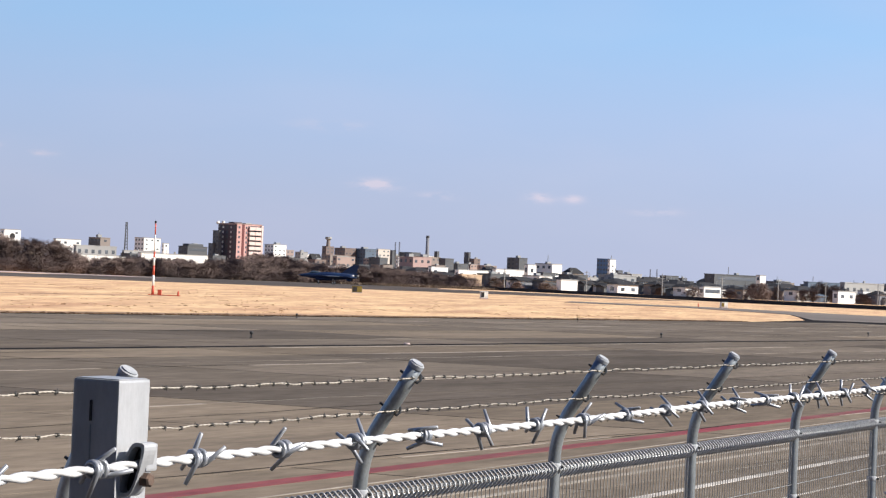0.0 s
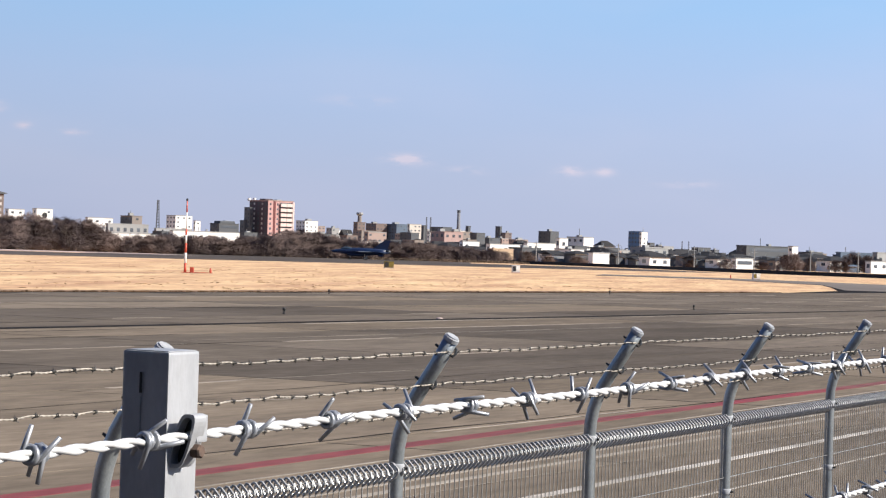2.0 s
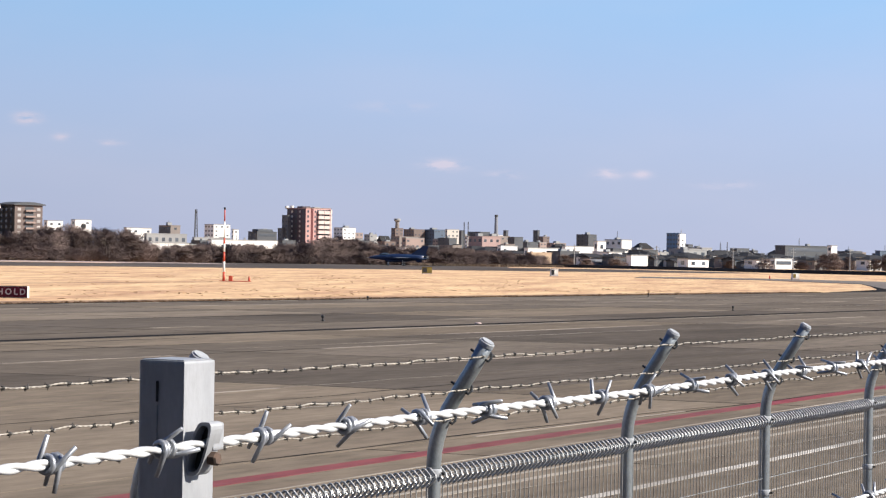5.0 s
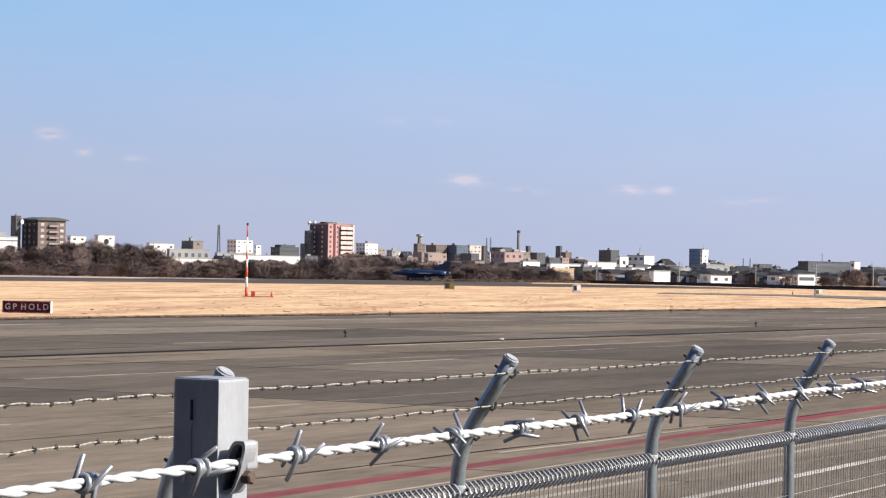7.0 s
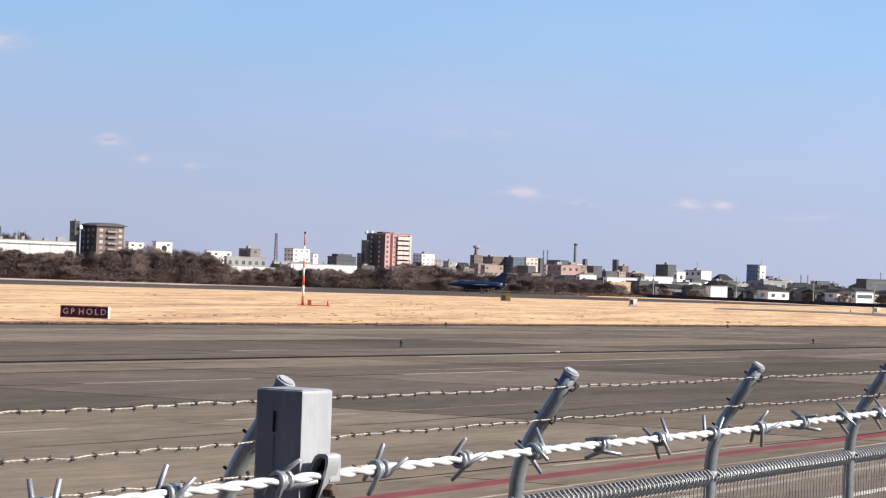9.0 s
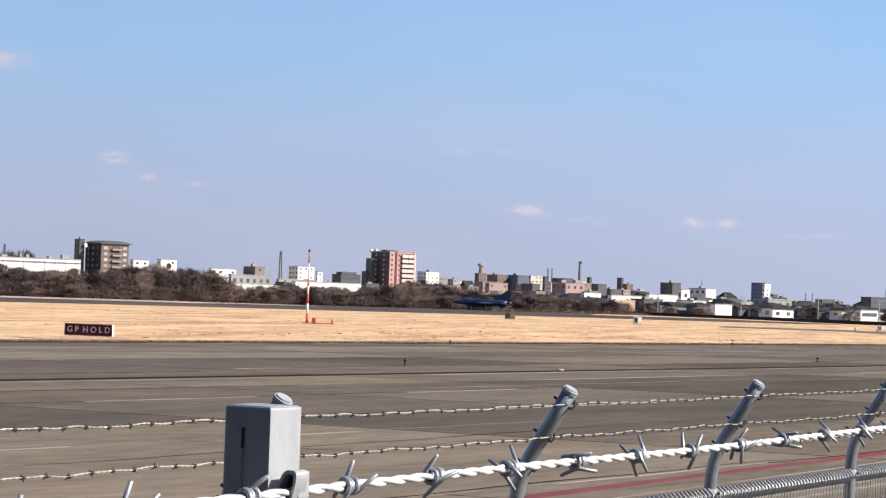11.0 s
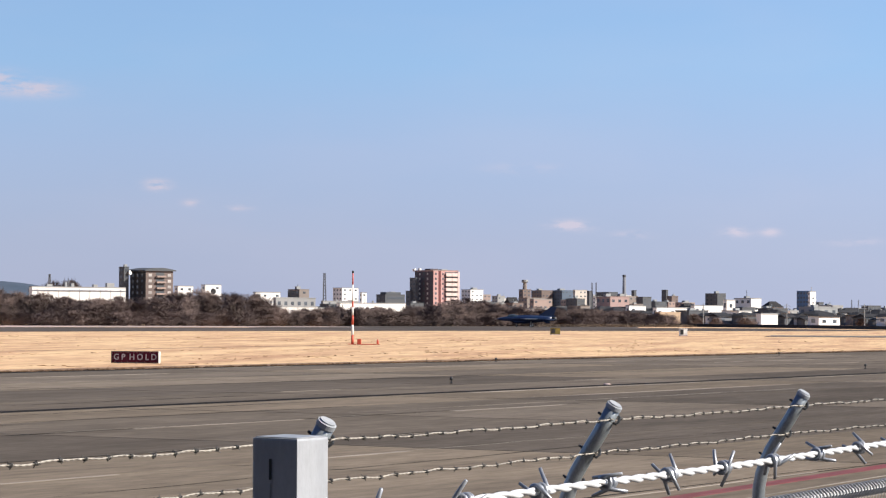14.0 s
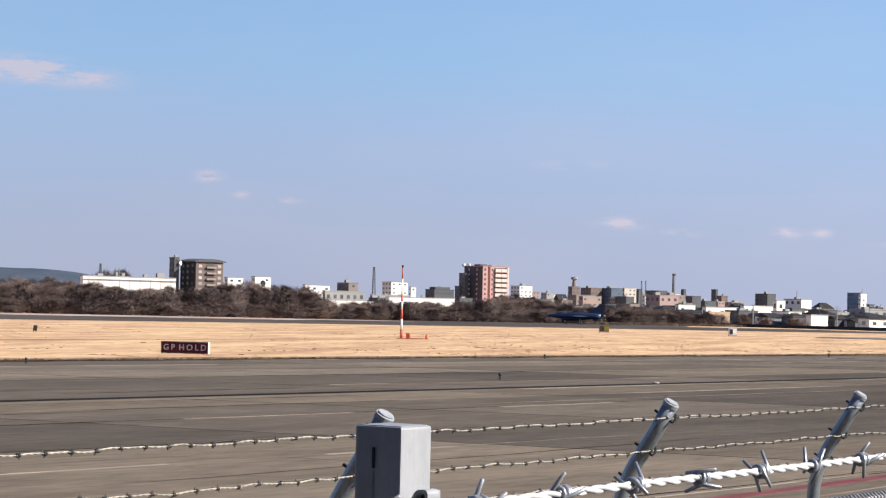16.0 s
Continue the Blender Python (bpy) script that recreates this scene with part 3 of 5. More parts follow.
def hold_sign():
    """A low lit taxiway sign: box, frame, red face, white letters, two legs; x runs along it, -y is the front."""
    sign = tagged(new("taxiway_sign"), "low dark red taxiway sign with white lettering, standing in dry grass", "sign")
    part("housing", box(2.66, 0.30, 0.62, 0, 0, 0.10, None, 0.03), M_WHITEPAINT, sign, "pale sign housing")
    part("face", box(2.58, 0.02, 0.55, 0, -0.152, 0.135), M_SIGNRED, sign, "dark red face")
    for z in (0.10, 0.695):
        part("frame_bar", box(2.66, 0.05, 0.03, 0, -0.158, z), M_BLACK, sign)
    for x in (-1.315, 1.315):
        part("frame_bar", box(0.03, 0.05, 0.625, x, -0.158, 0.10), M_BLACK, sign)
    for x in (-0.45, 0.44):
        part("panel_seam", box(0.016, 0.012, 0.55, x, -0.162, 0.135), M_BLACK, sign)
    for word, x in (("GP", -0.87), ("HOLD", 0.46)):
        ob = shared("lettering", letter_mesh(word, 0.44, M_SIGNWHITE), sign, Matrix.Translation((x, -0.166, 0.41)) @ Matrix.Rotation(radians(90), 4, "X"))
        tagged(ob, "white letters " + word)
    for x in (-1.0, 0.0, 1.0):
        part("leg", box(0.08, 0.08, 0.30, x, 0, -0.19), M_GALV, sign)
    return sign


hold_sign().matrix_basis = pose(-28.35, 112.4, -0.07, 0, 0, -8)

mast = tagged(new("marker_mast"), "thin red and white banded mast standing in dry grass", "mast")
zs = [0.0, 0.85, 1.78, 2.64, 3.37, 3.90, 5.40, 6.45]
for i, (z0, z1) in enumerate(zip(zs, zs[1:])):
    r0, r1 = 0.125 - 0.010 * i, 0.125 - 0.010 * (i + 1)
    part("band", tube([(0, 0, z0), (0, 0, z1)], [r0, r1], 12), M_REDPAINT if i % 2 == 0 else M_WHITEPAINT, mast, smooth=True)
part("lamp", tube([(0, 0, 6.45), (0, 0, 6.50), (0, 0, 6.62), (0, 0, 6.66)], [0.07, 0.10, 0.10, 0.05], 12), M_BLACK, mast, "dark obstruction lamp")
part("base_plate", box(0.7, 0.7, 0.08, 0, 0, -0.02, None, 0.02), M_REDPAINT, mast)
part("control_box", box(0.34, 0.26, 0.50, 0.62, 0, 0.0, None, 0.02), M_REDPAINT, mast, "small red control box")
part("cable_duct", box(2.6, 0.14, 0.06, 1.2, 0.05, 0.0), M_REDPAINT, mast)
mast.matrix_basis = pose(-29.1, 194.3, 0.0)
stub = tagged(part("marker_post", tube([(0, 0, 0), (0, 0, 0.30), (0, 0, 0.48)], [0.10, 0.10, 0.03], 10), M_REDPAINT), "short red marker post in dry grass", "marker post")
stub.matrix_basis = pose(-26.9, 195.0, 0)


copy_thing(stub, pose(33.7, 332.9, 0))


def marker_box(x, y, w, h, mat, label, front=None):
    """A cabinet on a plinth, with a lid and a door."""
    cab = tagged(new("equipment_cabinet"), label, "cabinet")
    part("plinth", box(w * 1.1, 0.8, 0.12, 0, 0, -0.02, None, 0.02), M_PALE, cab)
    part("body", box(w, 0.7, h - 0.12, 0, 0, 0.10, None, 0.03), mat, cab)
    part("lid", box(w * 1.06, 0.78, 0.07, 0, 0, h - 0.03, None, 0.02), mat, cab)
    d = part("door", box(w * 0.42, 0.03, h * 0.7, -w * 0.24, -0.36, 0.2), front or mat, cab)
    part("handle", box(0.03, 0.03, 0.14, -w * 0.06, -0.385, h * 0.5), M_BLACK, d)
    cab.matrix_basis = pose(x, y, 0, 0, 0, 12)
    return cab


marker_box(-17.4, 312, 1.35, 0.95, M_YELLOW, "dull yellow equipment cabinet at the grass edge", M_BLACK)
marker_box(0.85, 308, 1.05, 1.00, M_WHITEPAINT, "white equipment cabinet with a dark door at the grass edge", M_BLACK)
marker_box(36.8, 326, 1.05, 0.85, M_WHITEPAINT, "white equipment cabinet with a yellow door by the taxiway", M_YELLOW)


def edge_light():
    """A taxiway edge light: plate, stem, lens and cap."""
    lt = tagged(new("edge_light"), "small dark taxiway edge light on the apron", "airfield light", "taxiway edge lights")
    part("base", tube([(0, 0, 0.0), (0, 0, 0.03), (0, 0, 0.05)], [0.085, 0.085, 0.06], 12), M_BLACK, lt)
    part("stem", tube([(0, 0, 0.05), (0, 0, 0.16)], 0.035, 8), M_BLACK, lt)
    part("lens", tube([(0, 0, 0.16), (0, 0, 0.19), (0, 0, 0.27), (0, 0, 0.31)], [0.06, 0.085, 0.075, 0.04], 12), M_BLACK, lt, "dark lens dome", True)
    return lt


light0 = edge_light()
light0.matrix_basis = pose(-8.4, 81.9, 0.045) @ Matrix.Scale(0.8, 4)
for x, y in ((9.6, 111.8), (25.5, 141.4), (-28.5, 86.4), (-10.0, 121.4), (7.0, 149.8)):
    copy_thing(light0, pose(x, y, 0.045))
board = tagged(new("marker_board"), "small dark marker board leaning in dry grass", "marker board")
part("board", box(0.34, 0.05, 0.46, 0, 0, 0.16, None, 0.01), M_BLACK, board)
for x in (-0.1, 0.1):
    part("stake", box(0.04, 0.04, 0.3, x, 0, -0.1), M_BLACK, board)
board.matrix_basis = pose(-57.9, 177.5, 0, 0, 9, 10)
cover = tagged(part("light_cover", tube([(0, 0, 0), (0, 0, 0.03), (0, 0, 0.055)], [0.14, 0.13, 0.09], 14), M_PALE), "flat pale inset light cover on the apron", "airfield light")
cover.matrix_basis = pose(-2.5, 82.0, 0.045)

# low dark wall along the far side of the field
wall_pts = [(-14, 640), (6, 606), (33, 566), (52, 505), (82, 458), (150, 405), (240, 360)]
for a, b in zip(wall_pts, wall_pts[1:]):
    v = Vector((b[0] - a[0], b[1] - a[1], 0))
    w = part("boundary_wall", box(v.length, 0.4, 0.85, v.length / 2, 0, 0, None, 0.03), M_ROOF)
    w.matrix_basis = Matrix.Translation((a[0], a[1], 0)) @ Matrix.Rotation(math.atan2(v.y, v.x), 4, "Z")
    tagged(w, "low dark boundary wall before the houses", "wall", kind="structure")

# ---- parked jet ----


def loft(sections, sides=20):
    """Skin through oval sections (x, half width, middle z, half height)."""
    bm = bmesh.new()
    rings = []
    for x, w, zc, h in sections:
        rings.append([bm.verts.new((x, w * math.cos(a), zc + h * math.sin(a))) for a in (2 * math.pi * k / sides for k in range(sides))])
    for a, b in zip(rings, rings[1:]):
        for k in range(sides):
            bm.faces.new((a[k], a[(k + 1) % sides], b[(k + 1) % sides], b[k]))
    bm.faces.new(rings[0])
    bm.faces.new(rings[-1][::-1])
    bmesh.ops.recalc_face_normals(bm, faces=bm.faces)
    return bm


def surface(root, tip, thick):
    """A tapered wing or fin between a root chord and a tip chord, each (front, back)."""
    bm = bmesh.new()
    (rf, rb), (tf, tb) = root, tip
    span = (Vector(tf) - Vector(rf))
    n = span.cross(Vector(rb) - Vector(rf)).normalized()
    loops = []
    for (f, b), t in ((root, thick), (tip, thick * 0.4)):
        f, b = Vector(f), Vector(b)
        m = f.lerp(b, 0.4)
        loops.append([bm.verts.new(p) for p in (f, m + n * t / 2, b, m - n * t / 2)])
    for k in range(4):
        bm.faces.new((loops[0][k], loops[0][(k + 1) % 4], loops[1][(k + 1) % 4], loops[1][k]))
    bm.faces.new(loops[0][::-1])
    bm.faces.new(loops[1])
    bmesh.ops.recalc_face_normals(bm, faces=bm.faces)
    return bm


def wheel(x, y, r, wide, leg, top):
    g = part("landing_gear", tube([(x, y, top), (x, y * 0.98, r)], [0.09, 0.07], 8), M_WHITEPAINT, leg)
    t = part("tyre", tube([(x, y - wide / 2, r), (x, y - wide * 0.38, r), (x, y + wide * 0.38, r), (x, y + wide / 2, r)], [r * 0.86, r, r, r * 0.86], 18), M_BLACK, g)
    part("hub", tube([(x, y - wide * 0.53, r), (x, y + wide * 0.53, r)], r * 0.45, 12), M_WHITEPAINT, g)
    return t


jet = tagged(new("jet_fighter"), "dark blue single-seat jet fighter standing on the runway", "aircraft")
part("fuselage", loft([(-7.6, 0.05, 1.95, 0.05), (-7.0, 0.26, 1.95, 0.26), (-6.0, 0.46, 1.98, 0.46), (-4.8, 0.58, 2.02, 0.60), (-3.4, 0.68, 2.0, 0.74), (-1.6, 0.86, 1.95, 0.86),
                       (0.6, 1.02, 1.95, 0.88), (3.0, 0.96, 1.98, 0.80), (5.0, 0.76, 2.02, 0.68), (6.4, 0.60, 2.05, 0.58)]), M_JET, jet, smooth=True)
part("nozzle", loft([(6.35, 0.56, 2.05, 0.54), (7.0, 0.52, 2.05, 0.50), (7.45, 0.42, 2.05, 0.42)]), M_DARKSTEEL, jet, "dark metal nozzle", True)
part("nose_probe", tube([(-8.1, 0, 1.95), (-7.55, 0, 1.95)], 0.03, 6), M_GALV, jet)
part("canopy", loft([(-5.1, 0.10, 2.50, 0.06), (-4.6, 0.36, 2.58, 0.34), (-3.9, 0.44, 2.64, 0.50), (-3.1, 0.42, 2.62, 0.48), (-2.2, 0.30, 2.60, 0.30), (-1.4, 0.12, 2.66, 0.12)]), M_CANOPY, jet, "clear bubble canopy", True)
part("spine", loft([(-2.4, 0.20, 2.72, 0.16), (-0.5, 0.30, 2.78, 0.18), (2.5, 0.26, 2.72, 0.16), (5.4, 0.16, 2.62, 0.10)]), M_JET, jet, smooth=True)
part("intake", loft([(-3.2, 0.58, 1.28, 0.38), (-2.0, 0.66, 1.22, 0.42), (0.5, 0.72, 1.28, 0.44), (3.0, 0.40, 1.45, 0.30)]), M_JET, jet, smooth=True)
for s in (-1, 1):
    part("wing", surface(((-1.9, 0.8 * s, 2.05), (3.7, 0.8 * s, 2.05)), ((1.55, 5.2 * s, 1.98), (3.0, 5.2 * s, 1.98)), 0.22), M_JET, jet)
    part("missile_rail", tube([(0.6, 5.25 * s, 1.98), (3.6, 5.25 * s, 1.98)], 0.07, 8), M_GALV, jet)
    part("strake", surface(((-4.3, 0.5 * s, 2.15), (-1.2, 0.6 * s, 2.15)), ((-1.9, 1.15 * s, 2.1), (-1.2, 1.15 * s, 2.1)), 0.10), M_JET, jet)
    part("stabiliser", surface(((4.6, 0.6 * s, 1.95), (7.3, 0.6 * s, 1.95)), ((6.5, 3.0 * s, 1.75), (7.6, 3.0 * s, 1.75)), 0.12), M_JET, jet)
    part("ventral_fin", surface(((4.4, 0.4 * s, 1.5), (5.8, 0.4 * s, 1.5)), ((4.9, 0.75 * s, 0.95), (5.7, 0.75 * s, 0.95)), 0.07), M_JET, jet)
    wheel(1.3, 1.15 * s, 0.34, 0.26, jet, 1.35)
wheel(-2.6, 0.0, 0.24, 0.18, jet, 1.1)
part("tail_fin", surface(((2.9, 0, 2.72), (6.7, 0, 2.66)), ((6.05, 0, 4.96), (7.55, 0, 4.96)), 0.20), M_JET, jet)
part("fin_base", surface(((3.9, 0, 2.55), (7.3, 0, 2.45)), ((4.6, 0, 3.0), (7.2, 0, 2.9)), 0.34), M_JET, jet)
jet.matrix_basis = pose(-37.0, 535, 0.045, 0, 0, -8)
tagged(part("runway_shoulder", plate([(-90, 452), (-10, 530), (-10, 575), (-75, 575)], 0.044, 0.3), M_ASPHALT), "dark asphalt runway shoulder", "runway", kind="structure")

# ---- bare winter trees and brush ----


def bare_tree(name, seed, high, wide, twigs, dense):
    """Several tapered stems with limbs, and a ragged crown of thin twigs."""
    rnd = random.Random(seed)
    tree = new(name)
    bm = bmesh.new()
    tips = []
    for i in range(5):
        a = rnd.uniform(0, 6.28)
        lean = rnd.uniform(0.05, 0.5) * wide * 0.5
        foot = Vector((rnd.uniform(-0.25, 0.25), rnd.uniform(-0.25, 0.25), -0.1))
        mid = foot + Vector((math.cos(a) * lean * 0.4, math.sin(a) * lean * 0.4, high * rnd.uniform(0.35, 0.5)))
        top = foot + Vector((math.cos(a) * lean, math.sin(a) * lean, high * rnd.uniform(0.72, 0.95)))
        tube([foot, foot.lerp(mid, 0.5), mid, mid.lerp(top, 0.5), top], [0.16, 0.13, 0.10, 0.06, 0.02], 5, bm)
        for j in range(7):
            p = mid.lerp(top, rnd.uniform(-0.3, 0.9))
            b = a + rnd.uniform(-1.6, 1.6)
            ln = rnd.uniform(0.18, 0.42) * wide
            q = p + Vector((math.cos(b) * ln, math.sin(b) * ln, rnd.uniform(0.1, 0.5) * ln + 0.2))
            tube([p, p.lerp(q, 0.6) + Vector((0, 0, 0.1)), q], [0.05, 0.035, 0.012], 4, bm)
            tips += [p.lerp(q, 0.5), q, top]
    part("trunk", bm, M_BARK, tree)
    verts, faces = [], []
    lumps = [(rnd.choice(tips), rnd.uniform(0.5, 1.15)) for _ in range(dense)]
    lumps += [(Vector((rnd.uniform(-0.5, 0.5) * wide, rnd.uniform(-0.5, 0.5) * wide, rnd.uniform(0.08, 0.5) * high)), rnd.uniform(0.6, 1.1)) for _ in range(dense)]
    for c, r in lumps:
        for _ in range(twigs):
            d = Vector((rnd.gauss(0, 1), rnd.gauss(0, 1), rnd.gauss(0.25, 0.8)))
            d.normalize()
            p = c + d * r * rnd.random() ** 0.5
            if p.z < 0.02:
                p.z = rnd.uniform(0.02, 0.4)
            t = (d + Vector((rnd.uniform(-.7, .7), rnd.uniform(-.7, .7), rnd.uniform(0, .9)))).normalized()
            ln, wd = rnd.uniform(0.25, 0.8), rnd.uniform(0.02, 0.05)
            sd = t.orthogonal().normalized() * wd
            i = len(verts)
            verts += [p - sd, p + sd, p + t * ln]
            faces.append((i, i + 1, i + 2))
    me = bpy.data.meshes.new("crown")
    me.from_pydata([tuple(v) for v in verts], [], faces)
    me.materials.append(M_TWIG)
    ob = new("crown", me)
    ob.parent = tree
    return tree


rt = random.Random(77)
KITS = [bare_tree("bare_tree", 100 + i, 7.0, 5.4, 30, 100) for i in range(5)]
SHRUBS = [bare_tree("bare_shrub", 200 + i, 3.6, 4.8, 30, 80) for i in range(4)]
for t in KITS:
    tagged(t, "bare brown winter tree with dense thin twigs", "tree", "trees beside the runway")
for t in SHRUBS:
    tagged(t, "bare brown winter shrub with tangled twigs", "shrub", "shrubs beside the runway")


def crown_height(x):
    """How high the thicket stands, going along the field's far edge from west to east."""
    steps = ((-330, 8.5), (-165, 9.7), (-149, 9.2), (-143, 7.7), (-124, 8.0), (-116, 9.5), (-106, 9.6), (-98, 8.8), (-94, 6.5), (-91, 4.2), (-84, 4.0), (-78, 5.0), (-66, 4.4), (-60, 4.8), (-54, 7.0), (-47, 7.7), (-42, 6.6), (-38, 4.6), (-26, 4.6), (-12, 3.6), (0, 2.2))
    for (x0, h0), (x1, h1) in zip(steps, steps[1:]):
        if x0 <= x <= x1:
            return h0 + (h1 - h0) * (x - x0) / (x1 - x0)
    return 2.2


def edge_line(x):
    """How far off the thicket's near edge lies."""
    steps = ((-330, 330), (-163, 472), (-124, 482), (-90, 520), (-68, 545), (-30, 585), (10, 640))
    for (x0, y0), (x1, y1) in zip(steps, steps[1:]):
        if x0 <= x <= x1:
            return y0 + (y1 - y0) * (x - x0) / (x1 - x0)
    return 640


used = {}


def plant(kit_of, x, y, size, wide):
    src = kit_of[rt.randrange(len(kit_of))]
    m = Matrix.Translation((x, y, 0)) @ Matrix.Rotation(rt.uniform(0, 6.28), 4, "Z") @ Matrix.Diagonal((wide, wide, size, 1))
    if src.name not in used:
        used[src.name] = True
        src.matrix_basis = m
        return
    ob = copy_thing(src, Matrix())
    ob.matrix_basis = m


for row in range(3):
    x = -250.0 if row < 2 else -200.0
    while x < -4:
        off = row * 9 + rt.uniform(-2.5, 2.5)
        y = edge_line(x) + off
        sc = 0.86 * y / 500.0
        h = crown_height(x * 500.0 / y) * sc * rt.uniform(0.88, 1.0) * (1 - 0.10 * (row == 0))
        if h > 4.9:
            plant(KITS, x, y, h / 7.0, rt.uniform(1.0, 1.3))
        else:
            plant(SHRUBS, x, y, h / 3.6, rt.uniform(0.8, 1.2))
        x += rt.uniform(2.3, 3.4) if row == 0 else rt.uniform(2.6, 3.8)
x = -240.0
while x < -4:                      # low tangle in front of the trees
    y = edge_line(x) - 3 + rt.uniform(-1.5, 1.5)
    plant(SHRUBS, x, y, rt.uniform(0.55, 0.95), rt.uniform(0.9, 1.3))
    x += rt.uniform(3.0, 4.6)
# shrubs between the houses
for x, y, h in ((92, 735, 4.6), (96, 738, 5.0), (101, 742, 4.4), (109, 735, 3.6), (113, 737, 3.8), (118, 770, 5.6), (122, 772, 6.0), (126, 770, 5.4), (6, 760, 3.4), (12, 700, 2.2), (-2, 690, 3.0), (22, 700, 2.4), (60, 730, 2.6), (72, 735, 3.0),
                (84, 730, 2.4), (-238, 800, 13.6), (-232, 796, 15.0), (-226, 800, 14.6), (-220, 802, 13.2), (130, 735, 3.2), (138, 730, 3.4), (145, 735, 3.0)):
    if h > 9:
        plant(KITS, x, y, h / 7.0, rt.uniform(1.6, 1.9))
    else:
        plant(SHRUBS, x, y, h / 3.6, rt.uniform(0.8, 1.2))


def scatter(name, label, mat, count, place, size, seed, category, rise=1.0, wide=1.0):
    """Many small ragged clumps of dry stalks in one mesh."""
    rnd = random.Random(seed)
    verts, faces = [], []
    for _ in range(count):
        x, y = place(rnd)
        s = size * rnd.uniform(0.5, 1.5)
        for _ in range(7):
            a, ln = rnd.uniform(0, 6.28), s * rnd.uniform(0.6, 1.4)
            p = Vector((x + rnd.uniform(-s, s) * wide, y + rnd.uniform(-s, s), 0))
            tip = p + Vector((math.cos(a) * ln * 0.6, math.sin(a) * ln * 0.6, ln * rise))
            sd = Vector((-math.sin(a), math.cos(a), 0)) * s * rnd.uniform(0.15, 0.4) * wide
            i = len(verts)
            verts += [tuple(p - sd), tuple(p + sd), tuple(tip)]
            faces.append((i, i + 1, i + 2))
    me = bpy.data.meshes.new(name)
    me.from_pydata(verts, [], faces)
    me.materials.append(mat)
    return tagged(new(name, me), label, category, kind="stuff")


def near_edge(rnd):
    s = rnd.random()
    u = abs(rnd.gauss(0, 0.75)) - 0.1
    x, y = -60 + 83.5 * s, 37.5 + 148.2 * s
    return x - 0.87 * u, y + 0.49 * u


def field(rnd):
    s = rnd.uniform(-0.6, 1.3)
    u = rnd.uniform(2 if s < 1 else 30, 122)
    a = 3.0 * math.sin(s * 60 + u * 0.21) + rnd.gauss(0, 1.2)
    return -60 + 83.5 * s - 0.87 * u + 0.49 * a, 37.5 + 148.2 * s + 0.49 * u + 0.87 * a


def front_field(rnd):
    s, u = rnd.uniform(-0.5, 0.95), 1.0 + 34 * rnd.random() ** 1.6
    a = 4.0 * math.sin(s * 40 + u * 0.5) + rnd.gauss(0, 1.0)
    return -60 + 83.5 * s - 0.87 * u + 0.49 * a, 37.5 + 148.2 * s + 0.49 * u + 0.87 * a


def brush_strip(rnd):
    x = rnd.uniform(-36, 12)
    return x, 560 + (x + 36) * 1.1 + rnd.uniform(0, 22)


scatter("grass_edge", "ragged brown grass along the apron edge", M_TUFT, 6500, near_edge, 0.065, 5, "grass")
scatter("grass_clumps", "uneven clumps of dry straw-coloured grass on the field", M_STRAW, 1500, field, 0.15, 15, "grass", 0.15, 4.0)
scatter("grass_mounds", "low mounds of matted straw-coloured grass before the apron edge", M_STRAW, 650, front_field, 0.15, 25, "grass", 0.16, 3.4)
scatter("dry_brush", "low dry brush beside the runway", M_BRUSH, 3600, brush_strip, 0.42, 7, "brush")

# ---- distant hill ----
bm = bmesh.new()
rows = []
for i in range(61):
    u = i / 60
    x = -2600 + 1600 * u
    h = (70 + 4 * math.sin(u * 17) + 2.5 * math.sin(u * 47)) * min(1.0, (1 - u) * 4.4) ** 0.75
    rows.append([bm.verts.new((x, 3950 + 120 * j, max(h, 0.5) * (0.0, 0.75, 1.0, 0.55, 0.0)[j])) for j in range(5)])
for a, b in zip(rows, rows[1:]):
    for j in range(4):
        bm.faces.new((a[j], b[j], b[j + 1], a[j + 1]))
bmesh.ops.recalc_face_normals(bm, faces=bm.faces)
tagged(part("hill_backdrop", bm, M_HILL, smooth=True), "low wooded hill, blue with distance", "hill", kind="structure")

# ---- the town ----
T40 = Matrix.Rotation(radians(40), 4, "Z")


def unit_mesh(name, bm, mat):
    me = bpy.data.meshes.new(name)
    bm.to_mesh(me)
    bm.free()
    me.materials.append(mat)
    return me


GLASS_UNIT = unit_mesh("window", box(1, 1, 1, 0, 0, 0), M_GLASS)
RAIL_UNIT = {k: unit_mesh("balcony", box(1, 1, 1, 0, 0, 0), WALLS[k]) for k in ("white", "rose", "cream", "blush")}


